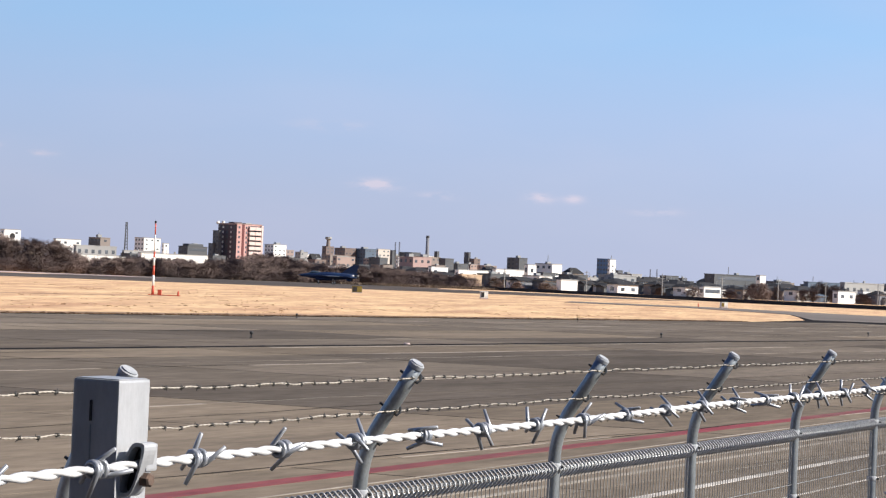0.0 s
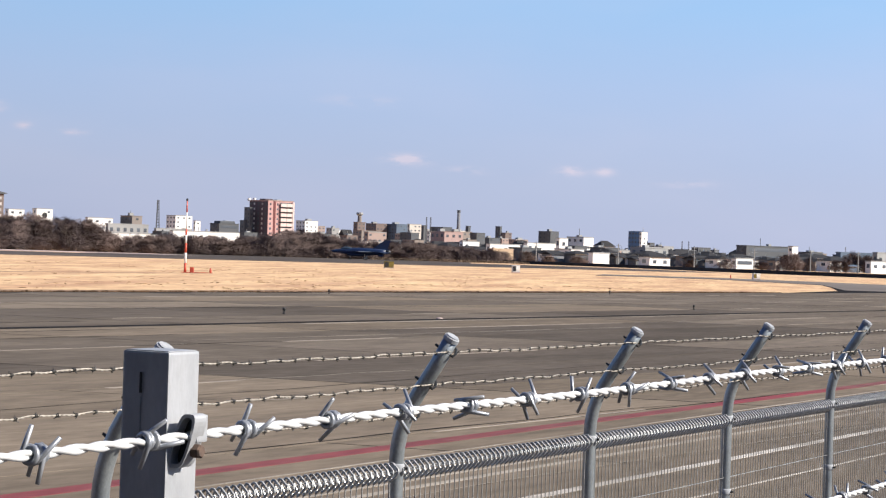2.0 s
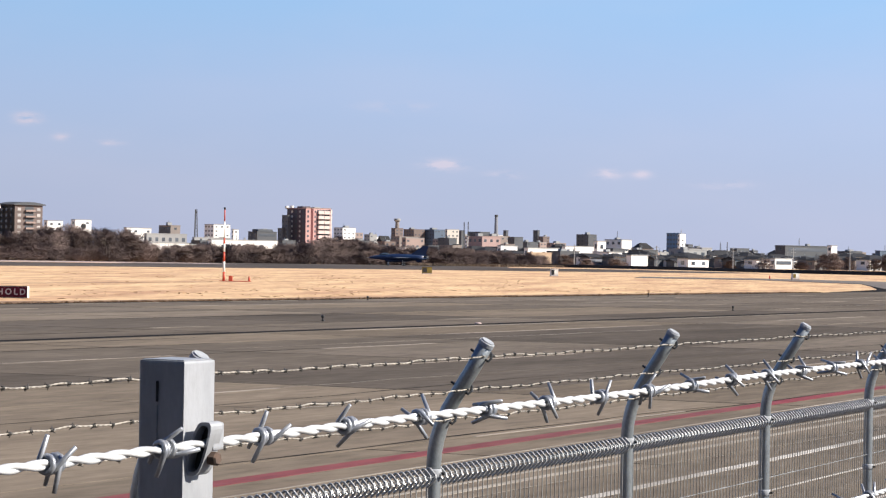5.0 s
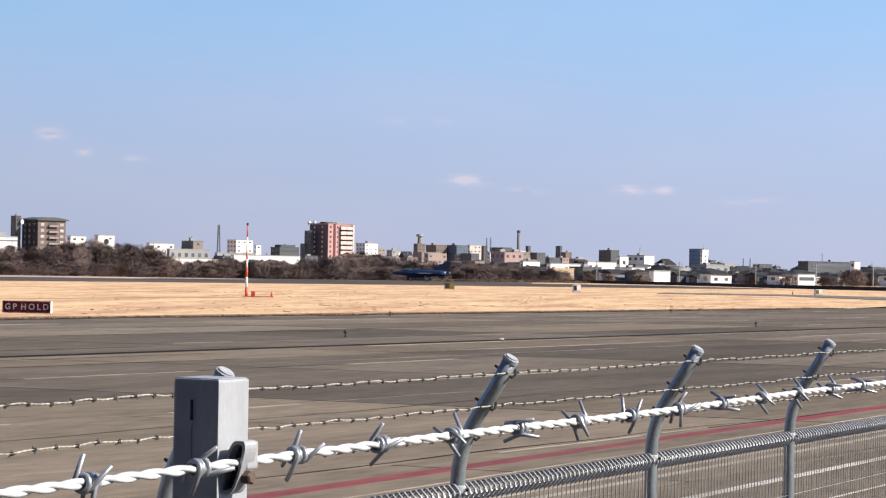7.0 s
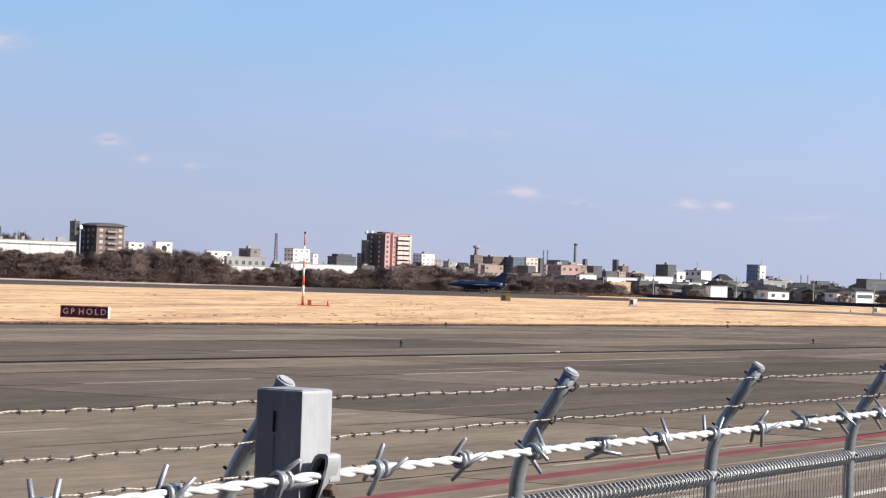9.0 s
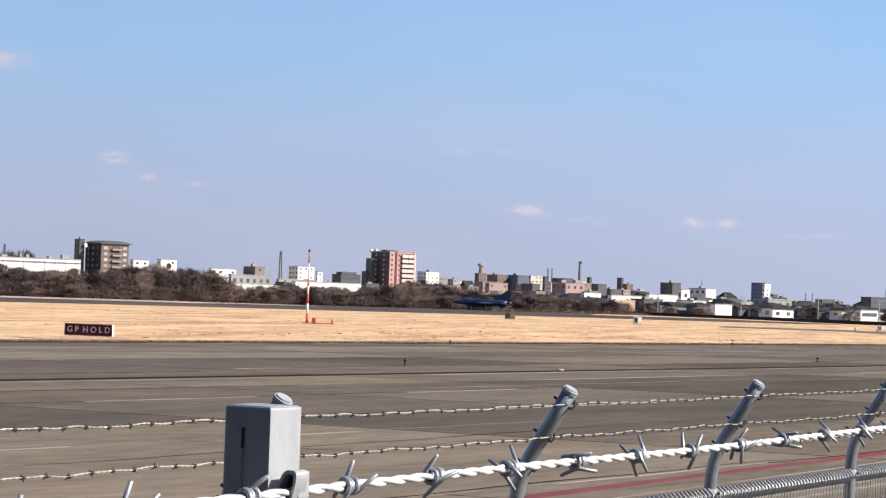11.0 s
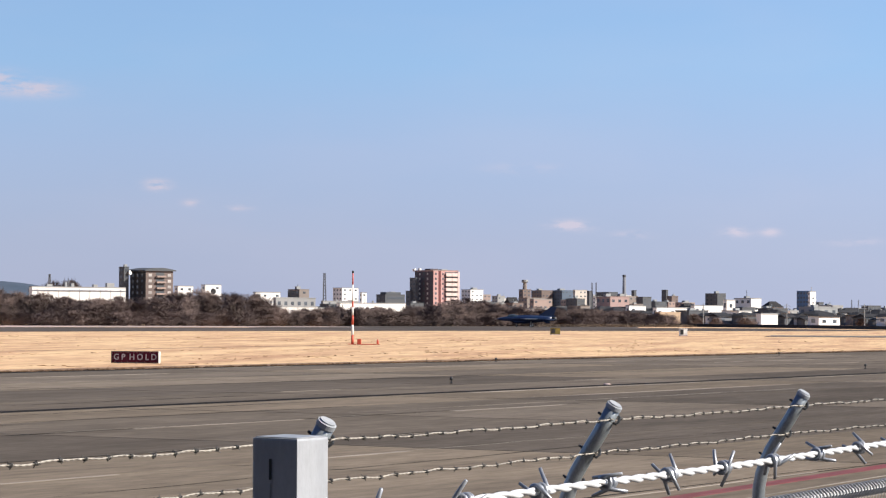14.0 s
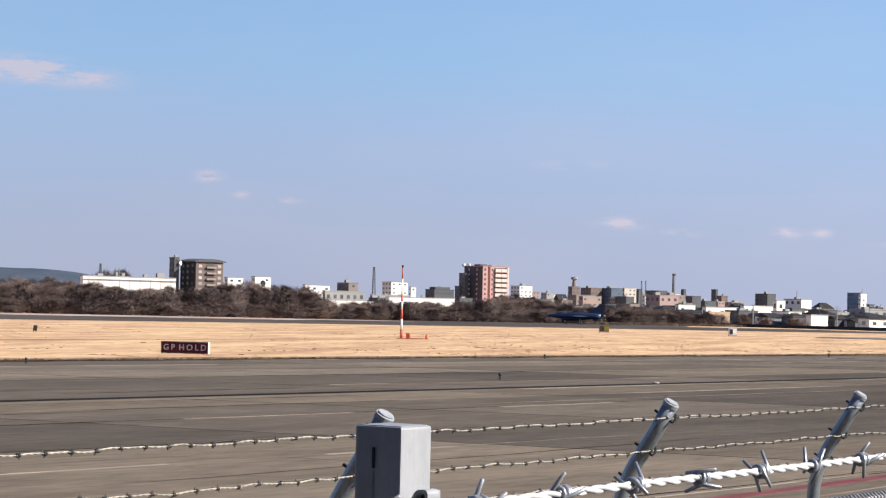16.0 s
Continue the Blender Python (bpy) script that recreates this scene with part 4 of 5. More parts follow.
def building(name, x, y, a, b, h, label, wall, storey=3.2, cornice=None, left=None, hip=False, gable=False, emblem=False,
             tank=False, bands=False, spire=False):
    """A house or block whose near corner stands at x, y: b metres along its sunny side (local x), a along its shady side (local y)."""
    seed = random.Random(int(x * 7 + y * 3 + h * 11))
    thing = tagged(new(name), label, "house" if name == "house" else "building", "town buildings")
    thing.matrix_basis = Matrix.Translation((x, y, 0)) @ T40
    roofy = hip or gable
    eave = h * (0.74 if roofy else 1.0)
    part("wall", box(b, a, eave, b / 2, a / 2, 0), WALLS[wall], thing)
    if left:
        part("side_wall", box(0.3, a * 0.98, eave * 0.96, -0.12, a / 2, 0), WALLS[left], thing)
    if hip or gable:
        bm = bmesh.new()
        o = 0.6
        c = [bm.verts.new(p) for p in ((-o, -o, eave), (b + o, -o, eave), (b + o, a + o, eave), (-o, a + o, eave))]
        if b >= a:
            i = a * 0.42 if hip else -o
            r = [bm.verts.new((i, a / 2, h)), bm.verts.new((b - i, a / 2, h))]
            fs = ((c[0], c[1], r[1], r[0]), (c[1], c[2], r[1]), (c[2], c[3], r[0], r[1]), (c[3], c[0], r[0]))
        else:
            i = b * 0.42 if hip else -o
            r = [bm.verts.new((b / 2, i, h)), bm.verts.new((b / 2, a - i, h))]
            fs = ((c[0], c[1], r[0]), (c[1], c[2], r[1], r[0]), (c[2], c[3], r[1]), (c[3], c[0], r[0], r[1]))
        for f in fs:
            bm.faces.new(f)
        bm.faces.new(c[::-1])
        bmesh.ops.recalc_face_normals(bm, faces=bm.faces)
        part("roof", bm, M_ROOF if wall != "bluegrey" else WALLS["bluegrey"], thing, "dark tiled roof")
    else:
        part("roof", box(b + 0.3, a + 0.3, 0.35, b / 2, a / 2, h - 0.05), WALLS[cornice] if cornice else WALLS["pale" if wall in ("white", "cream", "rose") else wall], thing)
        if b * a > 60 and seed.random() < 0.8:
            w = min(b, a) * seed.uniform(0.25, 0.4)
            if seed.random() < 0.5:
                part("aerial", tube([(b * 0.4, a * 0.5, h + 0.2), (b * 0.4, a * 0.5, h + seed.uniform(2.0, 4.5))], 0.16, 5), M_FPOST, thing)
            part("roof_plant", box(w, w * 0.8, 1.6 if h > 12 else 0.9, b * seed.uniform(0.3, 0.7), a * seed.uniform(0.4, 0.7), h + 0.28), WALLS["pale"], thing)
    if roofy and b > 3.5:
        part("eave_band", box(b * 0.98, 0.14, 0.22, b / 2, -0.09, eave - 0.26), WALLS["white" if wall != "white" else "cream"], thing)
        if seed.random() < 0.45:            # a paler bay under its own flat roof
            w = b * seed.uniform(0.3, 0.5)
            bay = part("bay", box(w, 1.1, eave * 0.62, b * seed.uniform(0.35, 0.65), -0.5, 0), WALLS[seed.choice(("white", "cream", "white", "pale"))], thing)
            part("bay_roof", box(w + 0.3, 1.4, 0.16, 0, 0, 0), M_ROOF, bay).matrix_basis = Matrix.Translation((sum(v.co.x for v in bay.data.vertices) / 8, -0.5, eave * 0.62))
        if seed.random() < 0.4:
            part("aerial", tube([(b * 0.6, a * 0.5, h - 0.5), (b * 0.6, a * 0.5, h + seed.uniform(0.8, 1.8))], 0.06, 5), M_FPOST, thing)
    # openings
    rows = max(1, int(eave / storey))
    if storey < 7:
        for r in range(min(rows, 9)):
            z = eave - (r + 1) * storey + storey * 0.32
            if z < 0.4:
                continue
            hh = storey * 0.42
            if bands:
                shared("window", GLASS_UNIT, thing, Matrix.Translation((b / 2, -0.01, z)) @ Matrix.Diagonal((b * 0.86, 0.10, hh, 1)))
            else:
                n = max(1, min(6, int(b / 3.4)))
                for i in range(n):
                    if seed.random() < 0.62:
                        shared("window", GLASS_UNIT, thing, Matrix.Translation((b * (i + 0.5) / n, -0.01, z)) @ Matrix.Diagonal((min(1.6, b / n * 0.5), 0.10, hh * 0.85, 1)))
            n = max(1, min(5, int(a / 3.6)))
            for i in range(n):
                shared("window", GLASS_UNIT, thing, Matrix.Translation((-0.05 - 0.25 * bool(left), a * (i + 0.5) / n, z)) @ Matrix.Diagonal((0.10, min(1.7, a / n * 0.5), hh, 1)))
    if emblem:
        part("emblem", tube([(b * 0.5, 0.01, h * 0.82), (b * 0.5, -0.12, h * 0.82)], h * 0.085, 16), M_ROOF, thing, "dark round emblem")
    if tank:
        part("tank_stem", tube([(b * 0.5, a * 0.5, h), (b * 0.5, a * 0.5, h + 5.2)], [1.9, 1.5], 10), WALLS["tan"], thing)
        part("water_tank", tube([(b * 0.5, a * 0.5, h + 5.2), (b * 0.5, a * 0.5, h + 6.6), (b * 0.5, a * 0.5, h + 8.2)], [1.2, 2.9, 2.7], 12), WALLS["pale"], thing)
    if spire:
        part("spire", tube([(b * 0.4, a * 0.5, h), (b * 0.4, a * 0.5, h + 4)], [0.5, 0.15], 6), M_GALV, thing)
    return thing


DARK_UNIT = unit_mesh("recess", box(1, 1, 1, 0, 0, 0), WALLS["slate"])
PALEPANE_UNIT = unit_mesh("window", box(1, 1, 1, 0, 0, 0), M_PALEPANE)


def at_box(x, y, z, w, d, h):
    return Matrix.Translation((x, y, z)) @ Matrix.Diagonal((w, d, h, 1))


def brown_block(x, y, a, b, h):
    """Brick flats under a low curved roof, with a column of deep balconies between two columns of windows."""
    thing = tagged(new("apartment_block"), "brown brick apartment block with balconies, behind bare trees", "building", "town buildings")
    thing.matrix_basis = Matrix.Translation((x, y, 0)) @ T40
    part("wall", box(b, a, h, b / 2, a / 2, 0), WALLS["brick"], thing)
    # roof-dark panel stands for the shade on this side of the brickwork
    part("side_wall", box(0.3, a * 0.98, h - 0.4, -0.13, a / 2, 0), M_ROOF, thing, "brick side wall darkened for shade")
    bm = bmesh.new()
    n = 14
    lower = [bm.verts.new((-0.9 + (b + 2.2) * i / n, -0.9, h + 0.15 + 1.1 * math.sin(math.pi * i / n))) for i in range(n + 1)]
    upper = [bm.verts.new((v.co.x, a + 0.9, v.co.z + 0.3)) for v in lower]
    base = [bm.verts.new((v.co.x, v.co.y, h - 0.25)) for v in (lower[0], lower[-1], upper[-1], upper[0])]
    for i in range(n):
        bm.faces.new((lower[i], lower[i + 1], upper[i + 1], upper[i]))
    bm.faces.new(lower[::-1] + [base[0], base[1]])
    bm.faces.new(upper + [base[2], base[3]])
    bm.faces.new((lower[0], upper[0], base[3], base[0]))
    bm.faces.new((lower[-1], base[1], base[2], upper[-1]))
    bm.faces.new(base[::-1])
    bmesh.ops.recalc_face_normals(bm, faces=bm.faces)
    part("roof", bm, WALLS["slate"], thing, "dark low curved roof")
    # flat slab on the wall, coloured dark for the shade within the balconies
    shared("recess", DARK_UNIT, thing, at_box(b * 0.52, 0.0, 1.0, b * 0.30, 0.10, h - 2.0))
    for r in range(7):
        z = h - 2.9 - r * 2.75
        shared("balcony", RAIL_UNIT["rose"], thing, at_box(b * 0.54, -0.6, z - 0.35, b * 0.34, 1.2, 0.85))
        for u in (0.16, 0.86):
            shared("window", PALEPANE_UNIT, thing, at_box(b * u, -0.01, z, 1.7, 0.14, 1.35))
        for v in (0.2, 0.5, 0.8):
            shared("window", GLASS_UNIT, thing, at_box(-0.29, a * v, z, 0.10, 1.5, 1.3))
        shared("ledge", DARK_UNIT, thing, at_box(b * 0.5, -0.02, z - 0.75, b * 1.0, 0.12, 0.12))
    return thing


def pink_block(x, y, a, b, h):
    """Tall tiled flats: pink tiles darkened to plum for the shady side, a sunny side with a dark red stripe and white
    balconies.
    """
    thing = tagged(new("apartment_block"), "tall pink tiled apartment block with white balconies", "building", "town buildings")
    thing.matrix_basis = Matrix.Translation((x, y, 0)) @ T40
    part("wall", box(b, a, h, b / 2, a / 2, 0), WALLS["pink"], thing)
    # darker panel puts the shade of this side into its colour
    part("side_wall", box(0.3, a * 0.98, h - 0.5, -0.13, a / 2, 0), WALLS["mauve"], thing, "side wall darkened to plum for shade")
    part("roof", box(b + 0.5, a + 0.5, 0.5, b / 2, a / 2, h - 0.1), WALLS["rose"], thing, "pale parapet")
    part("stripe", box(b * 0.085, 0.3, h - 0.3, b * 0.25, -0.1, 0), WALLS["plum"], thing, "dark red vertical stripe")
    part("end_wall", box(b * 0.06, 1.7, h - 0.6, b * 0.97, -0.8, 0), WALLS["blush"], thing, "white end wall")
    part("lift_house", box(b * 0.3, a * 0.3, 1.0, b * 0.25, a * 0.45, h + 0.4), WALLS["mauve"], thing)
    part("lift_house", box(b * 0.22, a * 0.2, 0.8, b * 0.75, a * 0.5, h + 0.4), WALLS["pale"], thing)
    part("roof_tank", tube([(1.0, a * 0.82, h + 0.4), (1.0, a * 0.82, h + 1.9)], 1.2, 14), WALLS["white"], thing)
    part("dish", tube([(-0.6, a * 0.98, h - 0.2), (-0.8, a, h + 1.4)], [1.1, 1.3], 12), WALLS["white"], thing, "white roof dish")
    # no hollow here: a flat dark slab paints the shade behind the balconies
    shared("recess", DARK_UNIT, thing, at_box(b * 0.70, 0.0, 0.6, b * 0.50, 0.12, h - 1.6))
    for r in range(9):
        z = h - 3.1 - r * 3.4
        for u in (0.58, 0.82):
            shared("balcony", RAIL_UNIT["blush"], thing, at_box(b * u, -0.75, z - 0.85, b * 0.225, 1.5, 2.25))
        shared("balcony_slab", RAIL_UNIT["rose"], thing, at_box(b * 0.70, -0.7, z - 0.95, b * 0.50, 1.5, 0.2))
        shared("window", GLASS_UNIT, thing, at_box(b * 0.09, -0.01, z, 1.5, 0.12, 1.6))
        shared("window", GLASS_UNIT, thing, at_box(b * 0.375, -0.01, z, 1.2, 0.12, 1.5))
        for v in (0.30, 0.72):
            shared("window", PALEPANE_UNIT, thing, at_box(-0.3, a * v, z, 0.12, 1.6, 1.5))
        for v in (0.12, 0.50, 0.90):
            shared("recess", DARK_UNIT, thing, at_box(-0.3, a * v, z - 0.3, 0.12, 2.2, 2.3))
    return thing


brown_block(-248.4, 1000, 16.5, 14.2, 23.4)
tower = building("stair_tower", -259.7, 1003, 5.4, 2.5, 24.9, "dark grey stair tower beside the brown apartment block", "slate", storey=3.0)
part("roof_dish", tube([(2.6, -0.4, 22.3), (2.9, -0.9, 22.4)], [1.0, 1.15], 14), WALLS["white"], tower, "white round roof dish")
part("roof_box", box(1.4, 1.4, 1.0, 1.2, 1.2, 25.2), WALLS["pale"], tower)
hall = building("factory_hall", -230.4, 760, 2.5, 36.8, 12.3, "long low white factory hall behind bare trees", "white", storey=13)
for k in range(9):
    part("wall_joint", box(0.22, 0.08, 11.8, 2.0 + k * 4.1, -0.02, 0), WALLS["pale"], hall)
part("gutter", box(36.9, 0.3, 0.45, 18.4, -0.1, 10.9), WALLS["grey"], hall)
for k, w, z in ((7, 2.2, 0.9), (16, 1.2, 1.3), (25, 1.6, 1.0), (31, 3.0, 1.6)):
    part("roof_vent", box(w, 1.4, z, k, 1.2, 12.5, None, 0.1), WALLS["pale"], hall)
part("loading_bay", box(5.0, 0.3, 5.5, 24, -0.1, 0), WALLS["grey"], hall)
building("small_office", -267.9, 1150, 4.3, 9.2, 18.0, "small white flat-roofed office with a dark side", "white")
building("small_office", -252.9, 1150, 4.8, 9.6, 18.7, "white office with a dark green emblem on its wall", "white", emblem=True)
building("low_office", -215.5, 1100, 2.7, 14.4, 14.3, "long low white office with a row of windows", "white")
building("office_block", -210.4, 1200, 12.8, 6.2, 17.0, "dark glazed office block with a brown end wall", "tan", left='slate')
building("warehouse", -213.4, 1300, 2.5, 25.1, 11.3, "low grey warehouse with a pale roof", "pale")
building("apartment_block", -232.9, 1500, 12.3, 13.4, 21.9, "white apartment block with a grey side", "white", storey=3)
building("narrow_block", -219.0, 1500, 2.5, 4.1, 18.6, "narrow white apartment block", "white")
part("roof_step", box(9.5, 6.0, 1.5, 6.2, 4.5, 13.9, None, 0.5), WALLS["slate"], building("assembly_hall", -155.2, 1150, 9.0, 12.4, 13.8, "wide dark grey hall with a stepped flat roof", "slate", storey=3.4, bands=True))
building("workshop", -129.4, 700, 2.5, 14.6, 5.3, "low white workshop with a grey sheet roof among bare trees", "white", storey=3.0)
building("warehouse", -186.4, 1000, 2.5, 21.4, 10.7, "pale low warehouse roofed in white sheet", "pale", storey=5)
building("warehouse", -140.6, 900, 2.5, 32.8, 7.8, "long white flat-roofed warehouse", "white", storey=5)
building("workshop", -140.3, 760, 2.5, 18.4, 5.2, "low cream workshop with dark openings", "cream", storey=4)
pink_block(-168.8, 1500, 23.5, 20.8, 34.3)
building("apartment_wing", -181.8, 1504, 7.4, 2.5, 29.1, "stepped lower wing of the pink apartment block", "slate", storey=2.9)
building("apartment_wing", -185.5, 1506, 6.2, 2.6, 20.0, "lowest stepped wing of the pink apartment block", "slate", storey=2.9)
building("apartment_block", -162.1, 1700, 12.5, 12.2, 23.5, "white apartment block with a grey flank", "white", storey=3)
building("apartment_block", -160.8, 1800, 2.5, 7.4, 20.7, "pale rose rendered apartment block", "rose")
building("office_block", -157.3, 1900, 8.5, 7.8, 20.4, "small grey office with white panels", "pale")
building("town_house", -130.9, 1700, 6.9, 8.1, 17.8, "white town house with a dark roof", "white", gable=True)
building("apartment_block", -127.9, 1800, 5.8, 8.0, 25.0, "brown tower block carrying a water tank", "brick", storey=3, tank=True)
building("office_block", -124.9, 2000, 16.2, 12.3, 26.7, "dark brown office block with white roof plant", "brick")
building("school_block", -85.8, 1300, 4.2, 13.7, 13.1, "low rose-grey school block", "rose")
building("office_block", -106.1, 2000, 15.4, 14.3, 26.8, "blue-grey glazed office block", "bluegrey")
building("apartment_block", -80.0, 1700, 2.5, 11.6, 23.5, "cream apartment block with a window grid", "cream", storey=3.2)
building("office_block", -71.0, 1750, 3.5, 3.6, 23.4, "grey office block beside the cream one", "slate")
building("office_block", -66.6, 2100, 20.4, 11.4, 26.5, "wide dark grey office block", "slate")
building("office_block", -35.5, 1150, 12.1, 12.5, 13.2, "salmon pink office with a dark flank", "salmon", storey=4)
building("narrow_block", -40.1, 2000, 4.0, 2.7, 27.1, "narrow dark grey tower", "slate", storey=3)
building("office_block", -24.1, 1500, 7.3, 7.6, 16.4, "dark office block with white roof plant", "slate")
building("warehouse", -22.2, 1000, 2.5, 9.8, 7.7, "low white flat-roofed store", "white", storey=4)
building("apartment_block", -12.1, 2200, 7.1, 2.6, 30.1, "tall slim grey apartment tower", "slate", storey=3)
building("apartment_block", -6.3, 2190, 7.9, 8.1, 23.8, "grey-brown apartment block with a flat roof", "brick", storey=3)
building("warehouse", 3.7, 1400, 5.6, 10.9, 11.9, "low dark roofed works building", "slate", hip=True)
building("warehouse", -8.7, 900, 2.5, 17.0, 6.5, "low white sheet-roofed works building", "white", storey=4)
building("warehouse", 7.4, 1000, 2.5, 17.5, 8.0, "white works building with a long roof", "white", storey=4)
building("workshop", -6.5, 800, 2.5, 9.7, 4.3, "beige windowless sheet-clad workshop", "beige", storey=9)
building("apartment_block", 28.5, 1600, 13.5, 8.1, 20.1, "grey apartment block with many windows", "slate", storey=3)
building("house", 22.1, 1000, 2.5, 5.1, 10.6, "tall plain white house", "white", storey=5)
building("office_block", 34.8, 1050, 12.2, 6.4, 11.8, "dark roofed office with a white end wall", "white")
building("house", 41.4, 1000, 4.8, 8.1, 10.2, "town house with a dark hipped roof", "white", hip=True)
building("office_tower", 106.2, 1800, 14.4, 2.5, 24.7, "dark blue glazed office tower", "glassblue", storey=3.6)
building("office_tower", 106.9, 1795, 2.5, 6.6, 24.2, "white slab tower with a spire on its roof", "white", storey=3.6, spire=True)
building("apartment_block", 95.2, 1500, 3.0, 4.5, 13.3, "small grey apartment block", "slate")
building("house", 22.4, 760, 5.8, 6.9, 4.6, "timber house with dark hipped tiles", "slate", hip=True)
building("house", 27.9, 740, 2.5, 7.5, 3.9, "plain white two-storey house", "white", storey=9)
building("house", 36.7, 760, 3.0, 4.6, 3.9, "dark house with a white gable", "slate", gable=True)
building("house", 42.5, 780, 2.8, 4.7, 3.4, "small beige gabled house", "beige", gable=True)
building("house", 47.1, 740, 5.3, 9.7, 4.3, "white two-storey house with a dark hipped roof", "white", hip=True)
building("house", 63.6, 820, 4.6, 6.6, 4.2, "dark grey tiled two-storey house", "slate", hip=True)
building("house", 66.1, 780, 2.5, 3.4, 3.0, "small cream rendered house", "cream", storey=5)
building("house", 75.8, 820, 3.3, 6.0, 3.8, "grey house with a hipped roof", "pale", hip=True)
building("house", 78.5, 760, 2.5, 8.4, 3.6, "white three-storey house with dark window bands", "white", storey=3, bands=True)
building("school_block", 107.7, 1000, 6.4, 31.0, 9.9, "long dark school building with a white end", "slate", storey=3.5, bands=True)
building("stair_tower", 128.4, 998, 2.5, 3.7, 10.2, "white stair tower at the end of the school", "white")
building("workshop", 98.8, 800, 2.5, 12.1, 3.4, "low plain white rendered workshop", "white", storey=8)
building("house", 118.7, 900, 2.5, 3.6, 5.8, "plain white box house", "white", storey=9)
building("workshop", 106.2, 780, 2.5, 10.7, 3.1, "white rendered store with shrubs before it", "white", storey=8)
building("hangar", 135.6, 900, 2.5, 19.6, 7.6, "large blue-grey hall with dark upper glazing", "bluegrey", storey=6, bands=True)
building("hangar", 151.5, 905, 2.5, 25.2, 8.0, "long pale grey metal hall", "pale", storey=6)
building("workshop", 111.9, 760, 2.5, 14.0, 2.8, "workshop with a light blue sheet roof", "bluegrey", gable=True)
building("house", 121.9, 740, 2.5, 8.9, 4.0, "white house with dark openings", "white", storey=3.2)
building("house", 133.8, 760, 2.5, 14.0, 4.5, "white house behind a dark hedge", "white", storey=3.2)


def lattice_mast(x, y, h, r, label, bars=True):
    m = tagged(new("lattice_mast"), label, "mast")
    legs = [(math.cos(k * 2.094) * r, math.sin(k * 2.094) * r) for k in range(3)]
    for lx, ly in legs:
        part("leg", tube([(lx, ly, 0), (lx * 0.35, ly * 0.35, h)], r * 0.22, 5), WALLS["slate"], m)
    z = h * 0.3
    while z < h:
        f = 1 - 0.65 * z / h
        pts = [(lx * f, ly * f, z) for lx, ly in legs]
        part("brace", tube(pts + pts[:1], r * 0.13, 4), WALLS["slate"], m)
        z += h * 0.07
    m.matrix_basis = pose(x, y, 0)


def chimney(x, y, h, r):
    c = tagged(new("chimney"), "tall tapering grey chimney stack", "chimney")
    part("shaft", tube([(0, 0, 0), (0, 0, h)], [r * 1.5, r], 14), WALLS["grey"], c, smooth=True)
    part("rim", tube([(0, 0, h - 2), (0, 0, h)], r * 1.15, 14), WALLS["slate"], c)
    c.matrix_basis = pose(x, y, 0)


lattice_mast(-310.9, 1900, 40.2, 2.1, "tall grey lattice mast behind warehouses")
chimney(-46.7, 1900, 39.5, 1.35)
lattice_mast(-59.0, 1500, 26.3, 0.8, "slim grey lattice aerial behind the town")
lattice_mast(-56.2, 1500, 26.4, 0.8, "slim grey lattice aerial behind the town")
lattice_mast(109.4, 1400, 14.4, 0.6, "short grey lattice aerial behind the town")
lattice_mast(113.7, 1400, 14.5, 0.6, "short grey lattice aerial behind the town")
lattice_mast(-265.3, 900, 19.6, 0.9, "slim lattice aerial behind the bare trees")

# blocks that close up the far skyline, and roofs between them
rf = random.Random(9)
for _ in range(84):
    yy = rf.uniform(1400, 2300)
    xx = rf.uniform(-0.17, 0.10) * yy
    top = (11 + 11 * math.exp(-((xx / yy + 0.045) / 0.05) ** 2)) * rf.uniform(0.7, 1.0) * yy / 1800
    kindly = rf.choice(("white", "slate", "brick", "bluegrey", "pale", "tan", "rose", "slate"))
    building("apartment_block", xx, yy, rf.uniform(7, 15), rf.uniform(7, 17), top, {"white": "white flat-roofed apartment block far across town", "slate": "dark grey apartment block far across town",
             "brick": "brown apartment block far across town", "bluegrey": "blue-grey office block far across town", "pale": "pale grey apartment block far across town",
             "tan": "tan apartment block far across town", "rose": "rose-grey apartment block far across town"}[kindly], kindly, storey=3.2)
for _ in range(84):
    yy = rf.uniform(750, 900)
    xx = rf.uniform(0.012, 0.205) * yy
    peaked = rf.random() < 0.4
    building("house", xx, yy, rf.uniform(4, 7), rf.uniform(3.5, 7.5), rf.uniform(2.9, 5.2), "small house with a dark tiled gabled roof" if peaked else "small house with a dark tiled hipped roof",
             rf.choice(("slate", "slate", "grey", "slate", "white", "tan")), hip=not peaked, gable=peaked, storey=2.4)
for _ in range(160):
    yy = rf.uniform(820, 1350)
    xx = rf.uniform(-0.17, 0.20) * yy
    kindly = rf.choice(("white", "pale", "slate", "slate", "slate", "tan", "slate"))
    flat = rf.random() < 0.25
    w1, w2 = rf.uniform(5, 11), rf.uniform(5, 13)
    building("house", xx, yy, w1, w2, rf.uniform(5.0, 7.2) * yy / 900, {"white": "white town house", "pale": "pale grey town house", "slate": "dark grey town house", "cream": "cream town house", "tan": "tan town house"}[kindly]
             + (" with a flat roof" if flat else " with a dark hipped roof"), kindly, hip=not flat, storey=3.0)


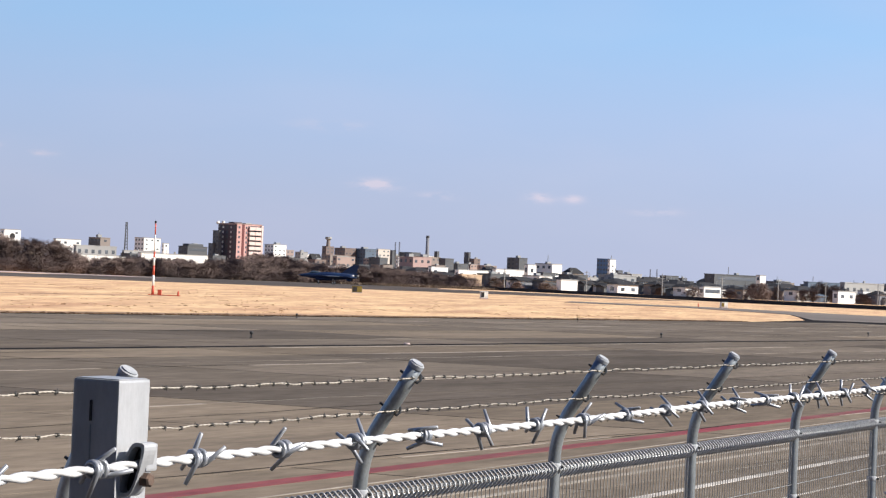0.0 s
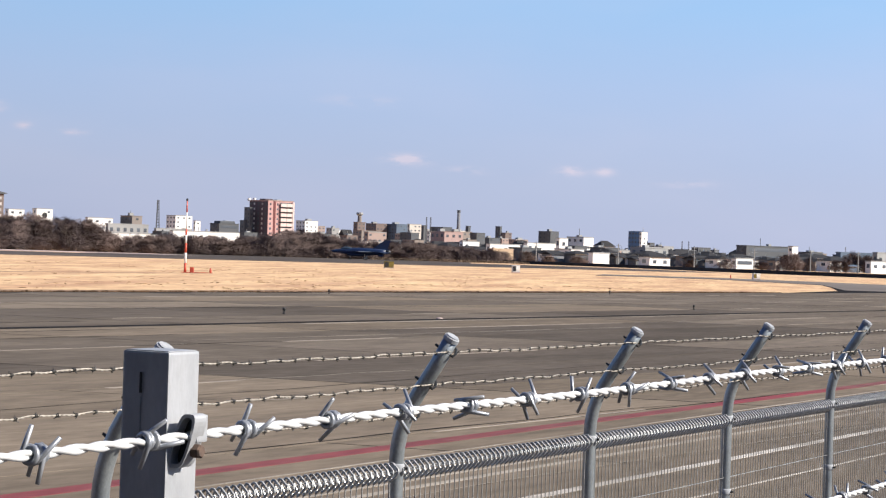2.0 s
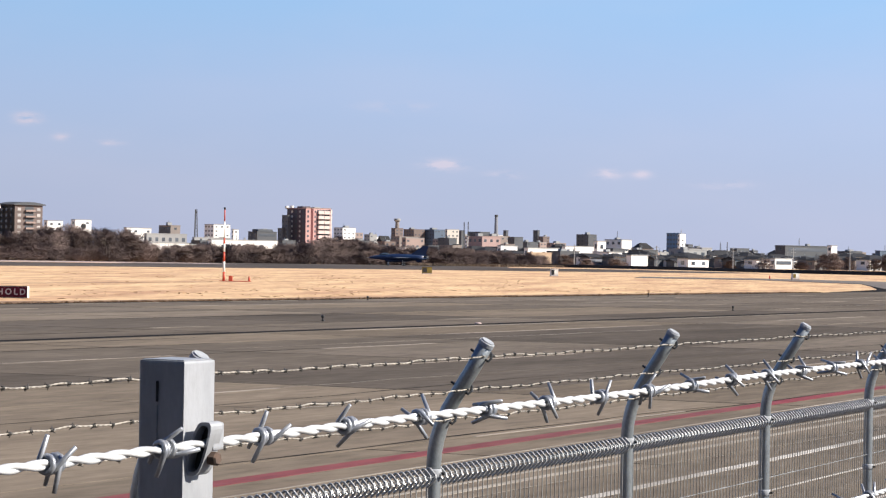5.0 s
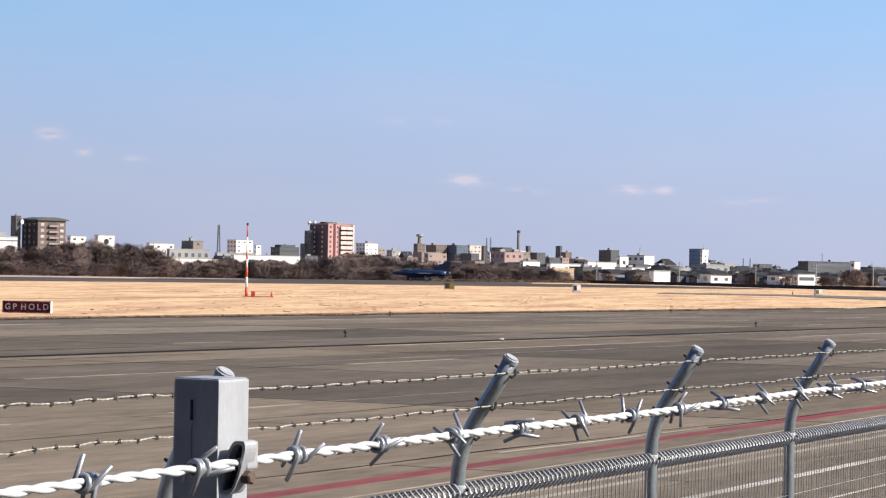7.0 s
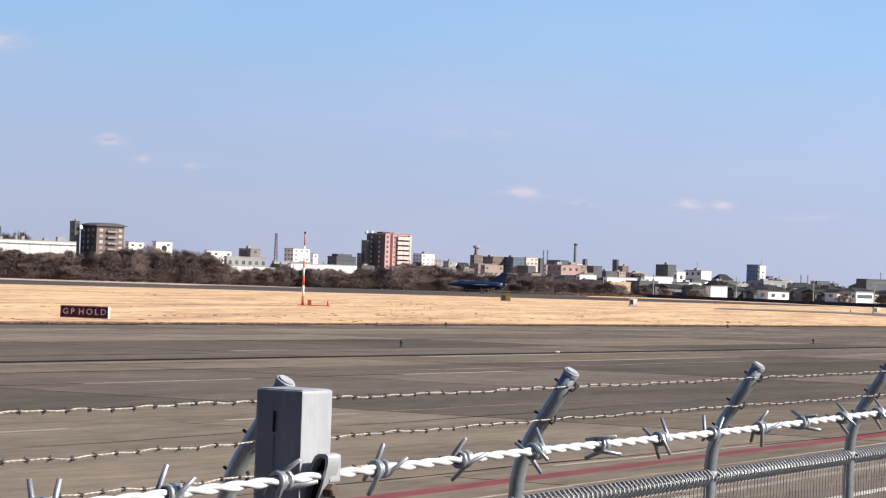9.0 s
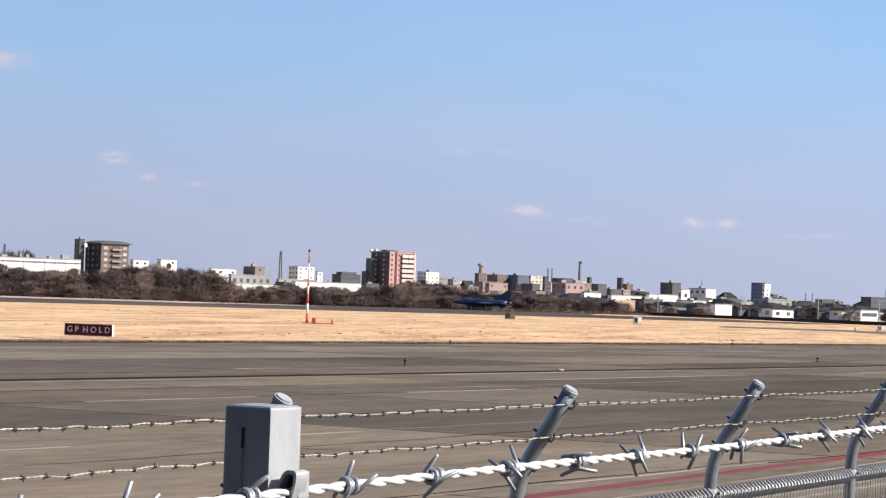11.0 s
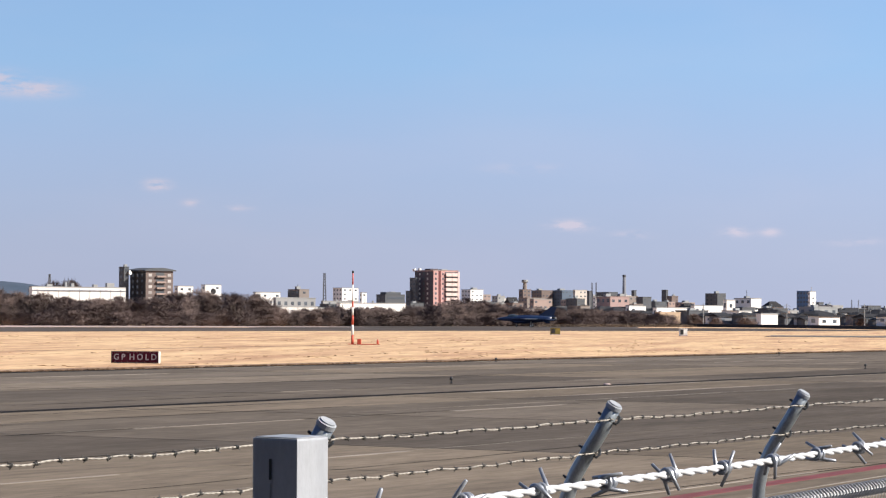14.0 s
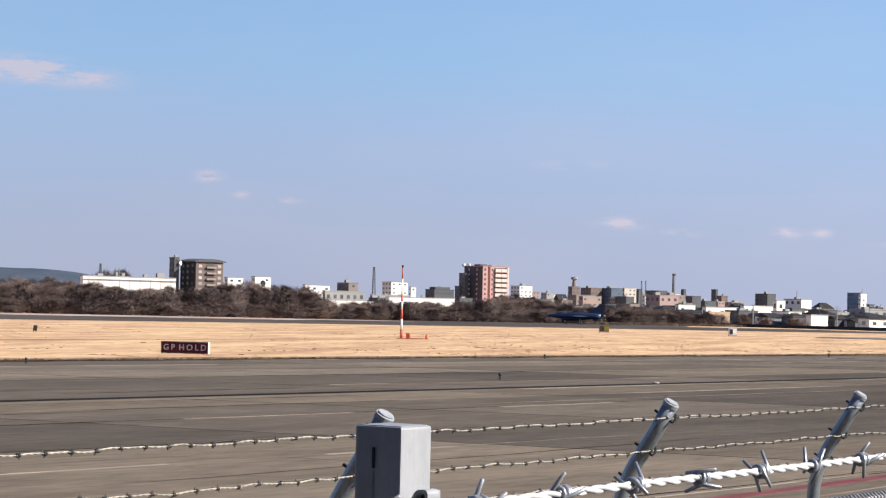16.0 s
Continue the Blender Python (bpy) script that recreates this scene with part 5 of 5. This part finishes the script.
def utility_pole(x, y, h):
    p = tagged(new("utility_pole"), "grey concrete utility pole with crossarms", "utility pole", "utility poles")
    part("pole", tube([(0, 0, 0), (0, 0, h)], [0.2, 0.13], 8), WALLS["pale"], p)
    for z in (h - 0.6, h - 1.4):
        part("crossarm", box(1.8, 0.12, 0.12, 0, 0, z), M_FPOST, p)
    p.matrix_basis = pose(x, y, 0, 0, 0, 20)


for x, y in ((8, 690), (34, 690), (58, 690), (78, 700), (96, 700), (112, 705), (128, 700), (140, 705)):
    utility_pole(x, y, 7.0)

# ---- apron slabs ----
CHIP_UNIT = unit_mesh("chipped_edge", box(1, 1, 0.004, 0, 0, 0), M_CHIP)
rows_n = (-3.5, -7.5, -11.5, -15.5, -20.5, -24.0, -27.3, -33.4, -37.2, -41.0, -46.0, -53.0, -58.5, -64.0, -69.0)
SKEW = 0.18                       # the cross joints are not quite square to the rows
BLOCK = 24.4
rs = random.Random(31)
TURN_APRON = Matrix.Rotation(-D_APRON, 4, "Z")
TONES = {"light": M_SLAB, "mid": M_SLABGREY, "dark": M_SLABDARK, "pale": M_SLABPALE}
KNOWN = {(-27.3, 1): "dark", (-27.3, 2): "mid", (-24.0, 1): "light", (-24.0, 2): "dark", (-20.5, 1): "light", (-20.5, 2): "dark", (-53.0, 2): "pale", (-53.0, 3): "pale",
         (-53.0, 1): "pale", (-46.0, 2): "dark", (-46.0, 3): "dark", (-46.0, 1): "mid", (-33.4, 1): "mid", (-33.4, 2): "mid", (-37.2, 2): "light", (-58.5, 3): "mid"}


def slab_point(s, n):
    p = on_apron(s + SKEW * (n + 30), n)
    return p.x, p.y


for n0, n1 in zip(rows_n, rows_n[1:]):
    for k in range(-2, 9):
        start = 33.0 + BLOCK * (k - 2)
        tone = KNOWN.get((n0, k)) or ("light" if n0 > -16 and k < 5 else rs.choice(("light", "mid")) if n0 < -50 else None) or rs.choice(("light", "mid", "mid", "dark") if k < 3 else ("mid", "mid", "mid", "dark", "light"))
        cuts = (0.0, 1.0) if rs.random() < 0.45 else (0.0, 0.5, 1.0) if rs.random() < 0.7 else (0.0, 0.25, 0.75, 1.0)
        for c0, c1 in zip(cuts, cuts[1:]):
            s0, s1 = start + BLOCK * c0, start + BLOCK * c1
            joint = max(0.03, 0.0017 * abs(n1)) / 2
            gap = (0.05 + 0.003 * max(0.0, s0)) / 2 * (1.0 if c0 == 0 else 0.5)
            outline = [slab_point(s0 + gap, n0 - joint), slab_point(s1 - gap, n0 - joint), slab_point(s1 - gap, n1 + joint), slab_point(s0 + gap, n1 + joint)]
            part("slab", plate(outline, 0.0435, 0.024), TONES[tone], apron)
            if s0 > 0 and rs.random() < 0.55 or (n1 == -33.4 and k == 2):   # worn pale edges beside the joints
                w, ln = rs.uniform(0.10, 0.28) * min(1.0, abs(n1) / 35), (s1 - s0) * rs.uniform(0.3, 0.8)
                x, y = slab_point((s0 + s1) / 2, n1 + joint + w / 2)
                shared("chipped_edge", CHIP_UNIT, apron, Matrix.Translation((x, y, 0.0437)) @ TURN_APRON @ Matrix.Diagonal((w, ln, 1, 1)))
# sealed cracks and worn paint that run along the rows
rc = random.Random(57)
for k in range(110):
    n = rc.choice(rows_n[2:]) + (0.0 if rc.random() < 0.6 else rc.uniform(-2.2, 2.2))
    ln = rc.uniform(5, 30)
    s = rc.uniform(-5, 190)
    dark = rc.random() < 0.5
    bm = bmesh.new()
    steps = 10
    wid = rc.uniform(0.12, 0.34) if dark else rc.uniform(0.10, 0.30)
    wid *= min(1.0, abs(n) / 60)
    prev = None
    for i in range(steps + 1):
        u = -ln / 2 + ln * i / steps
        wob = rc.uniform(-0.10, 0.10)
        hw = wid * rc.uniform(0.3, 1.0) * (0.3 if i in (0, steps) else 1) / 2
        cur = [bm.verts.new((wob - hw, u, 0)), bm.verts.new((wob + hw, u, 0))]
        if prev:
            bm.faces.new((prev[0], prev[1], cur[1], cur[0]))
        prev = cur
    ob = part("sealed_crack" if dark else "worn_mark", bm, M_JOINT if dark else M_WHITELINE, apron)
    ob.matrix_basis = Matrix.Translation(on_apron(s, n, 0.0475)) @ Matrix.Rotation(-D_APRON + radians(rc.choice((0, 0, 0, rc.uniform(-3, 3)))), 4, "Z")
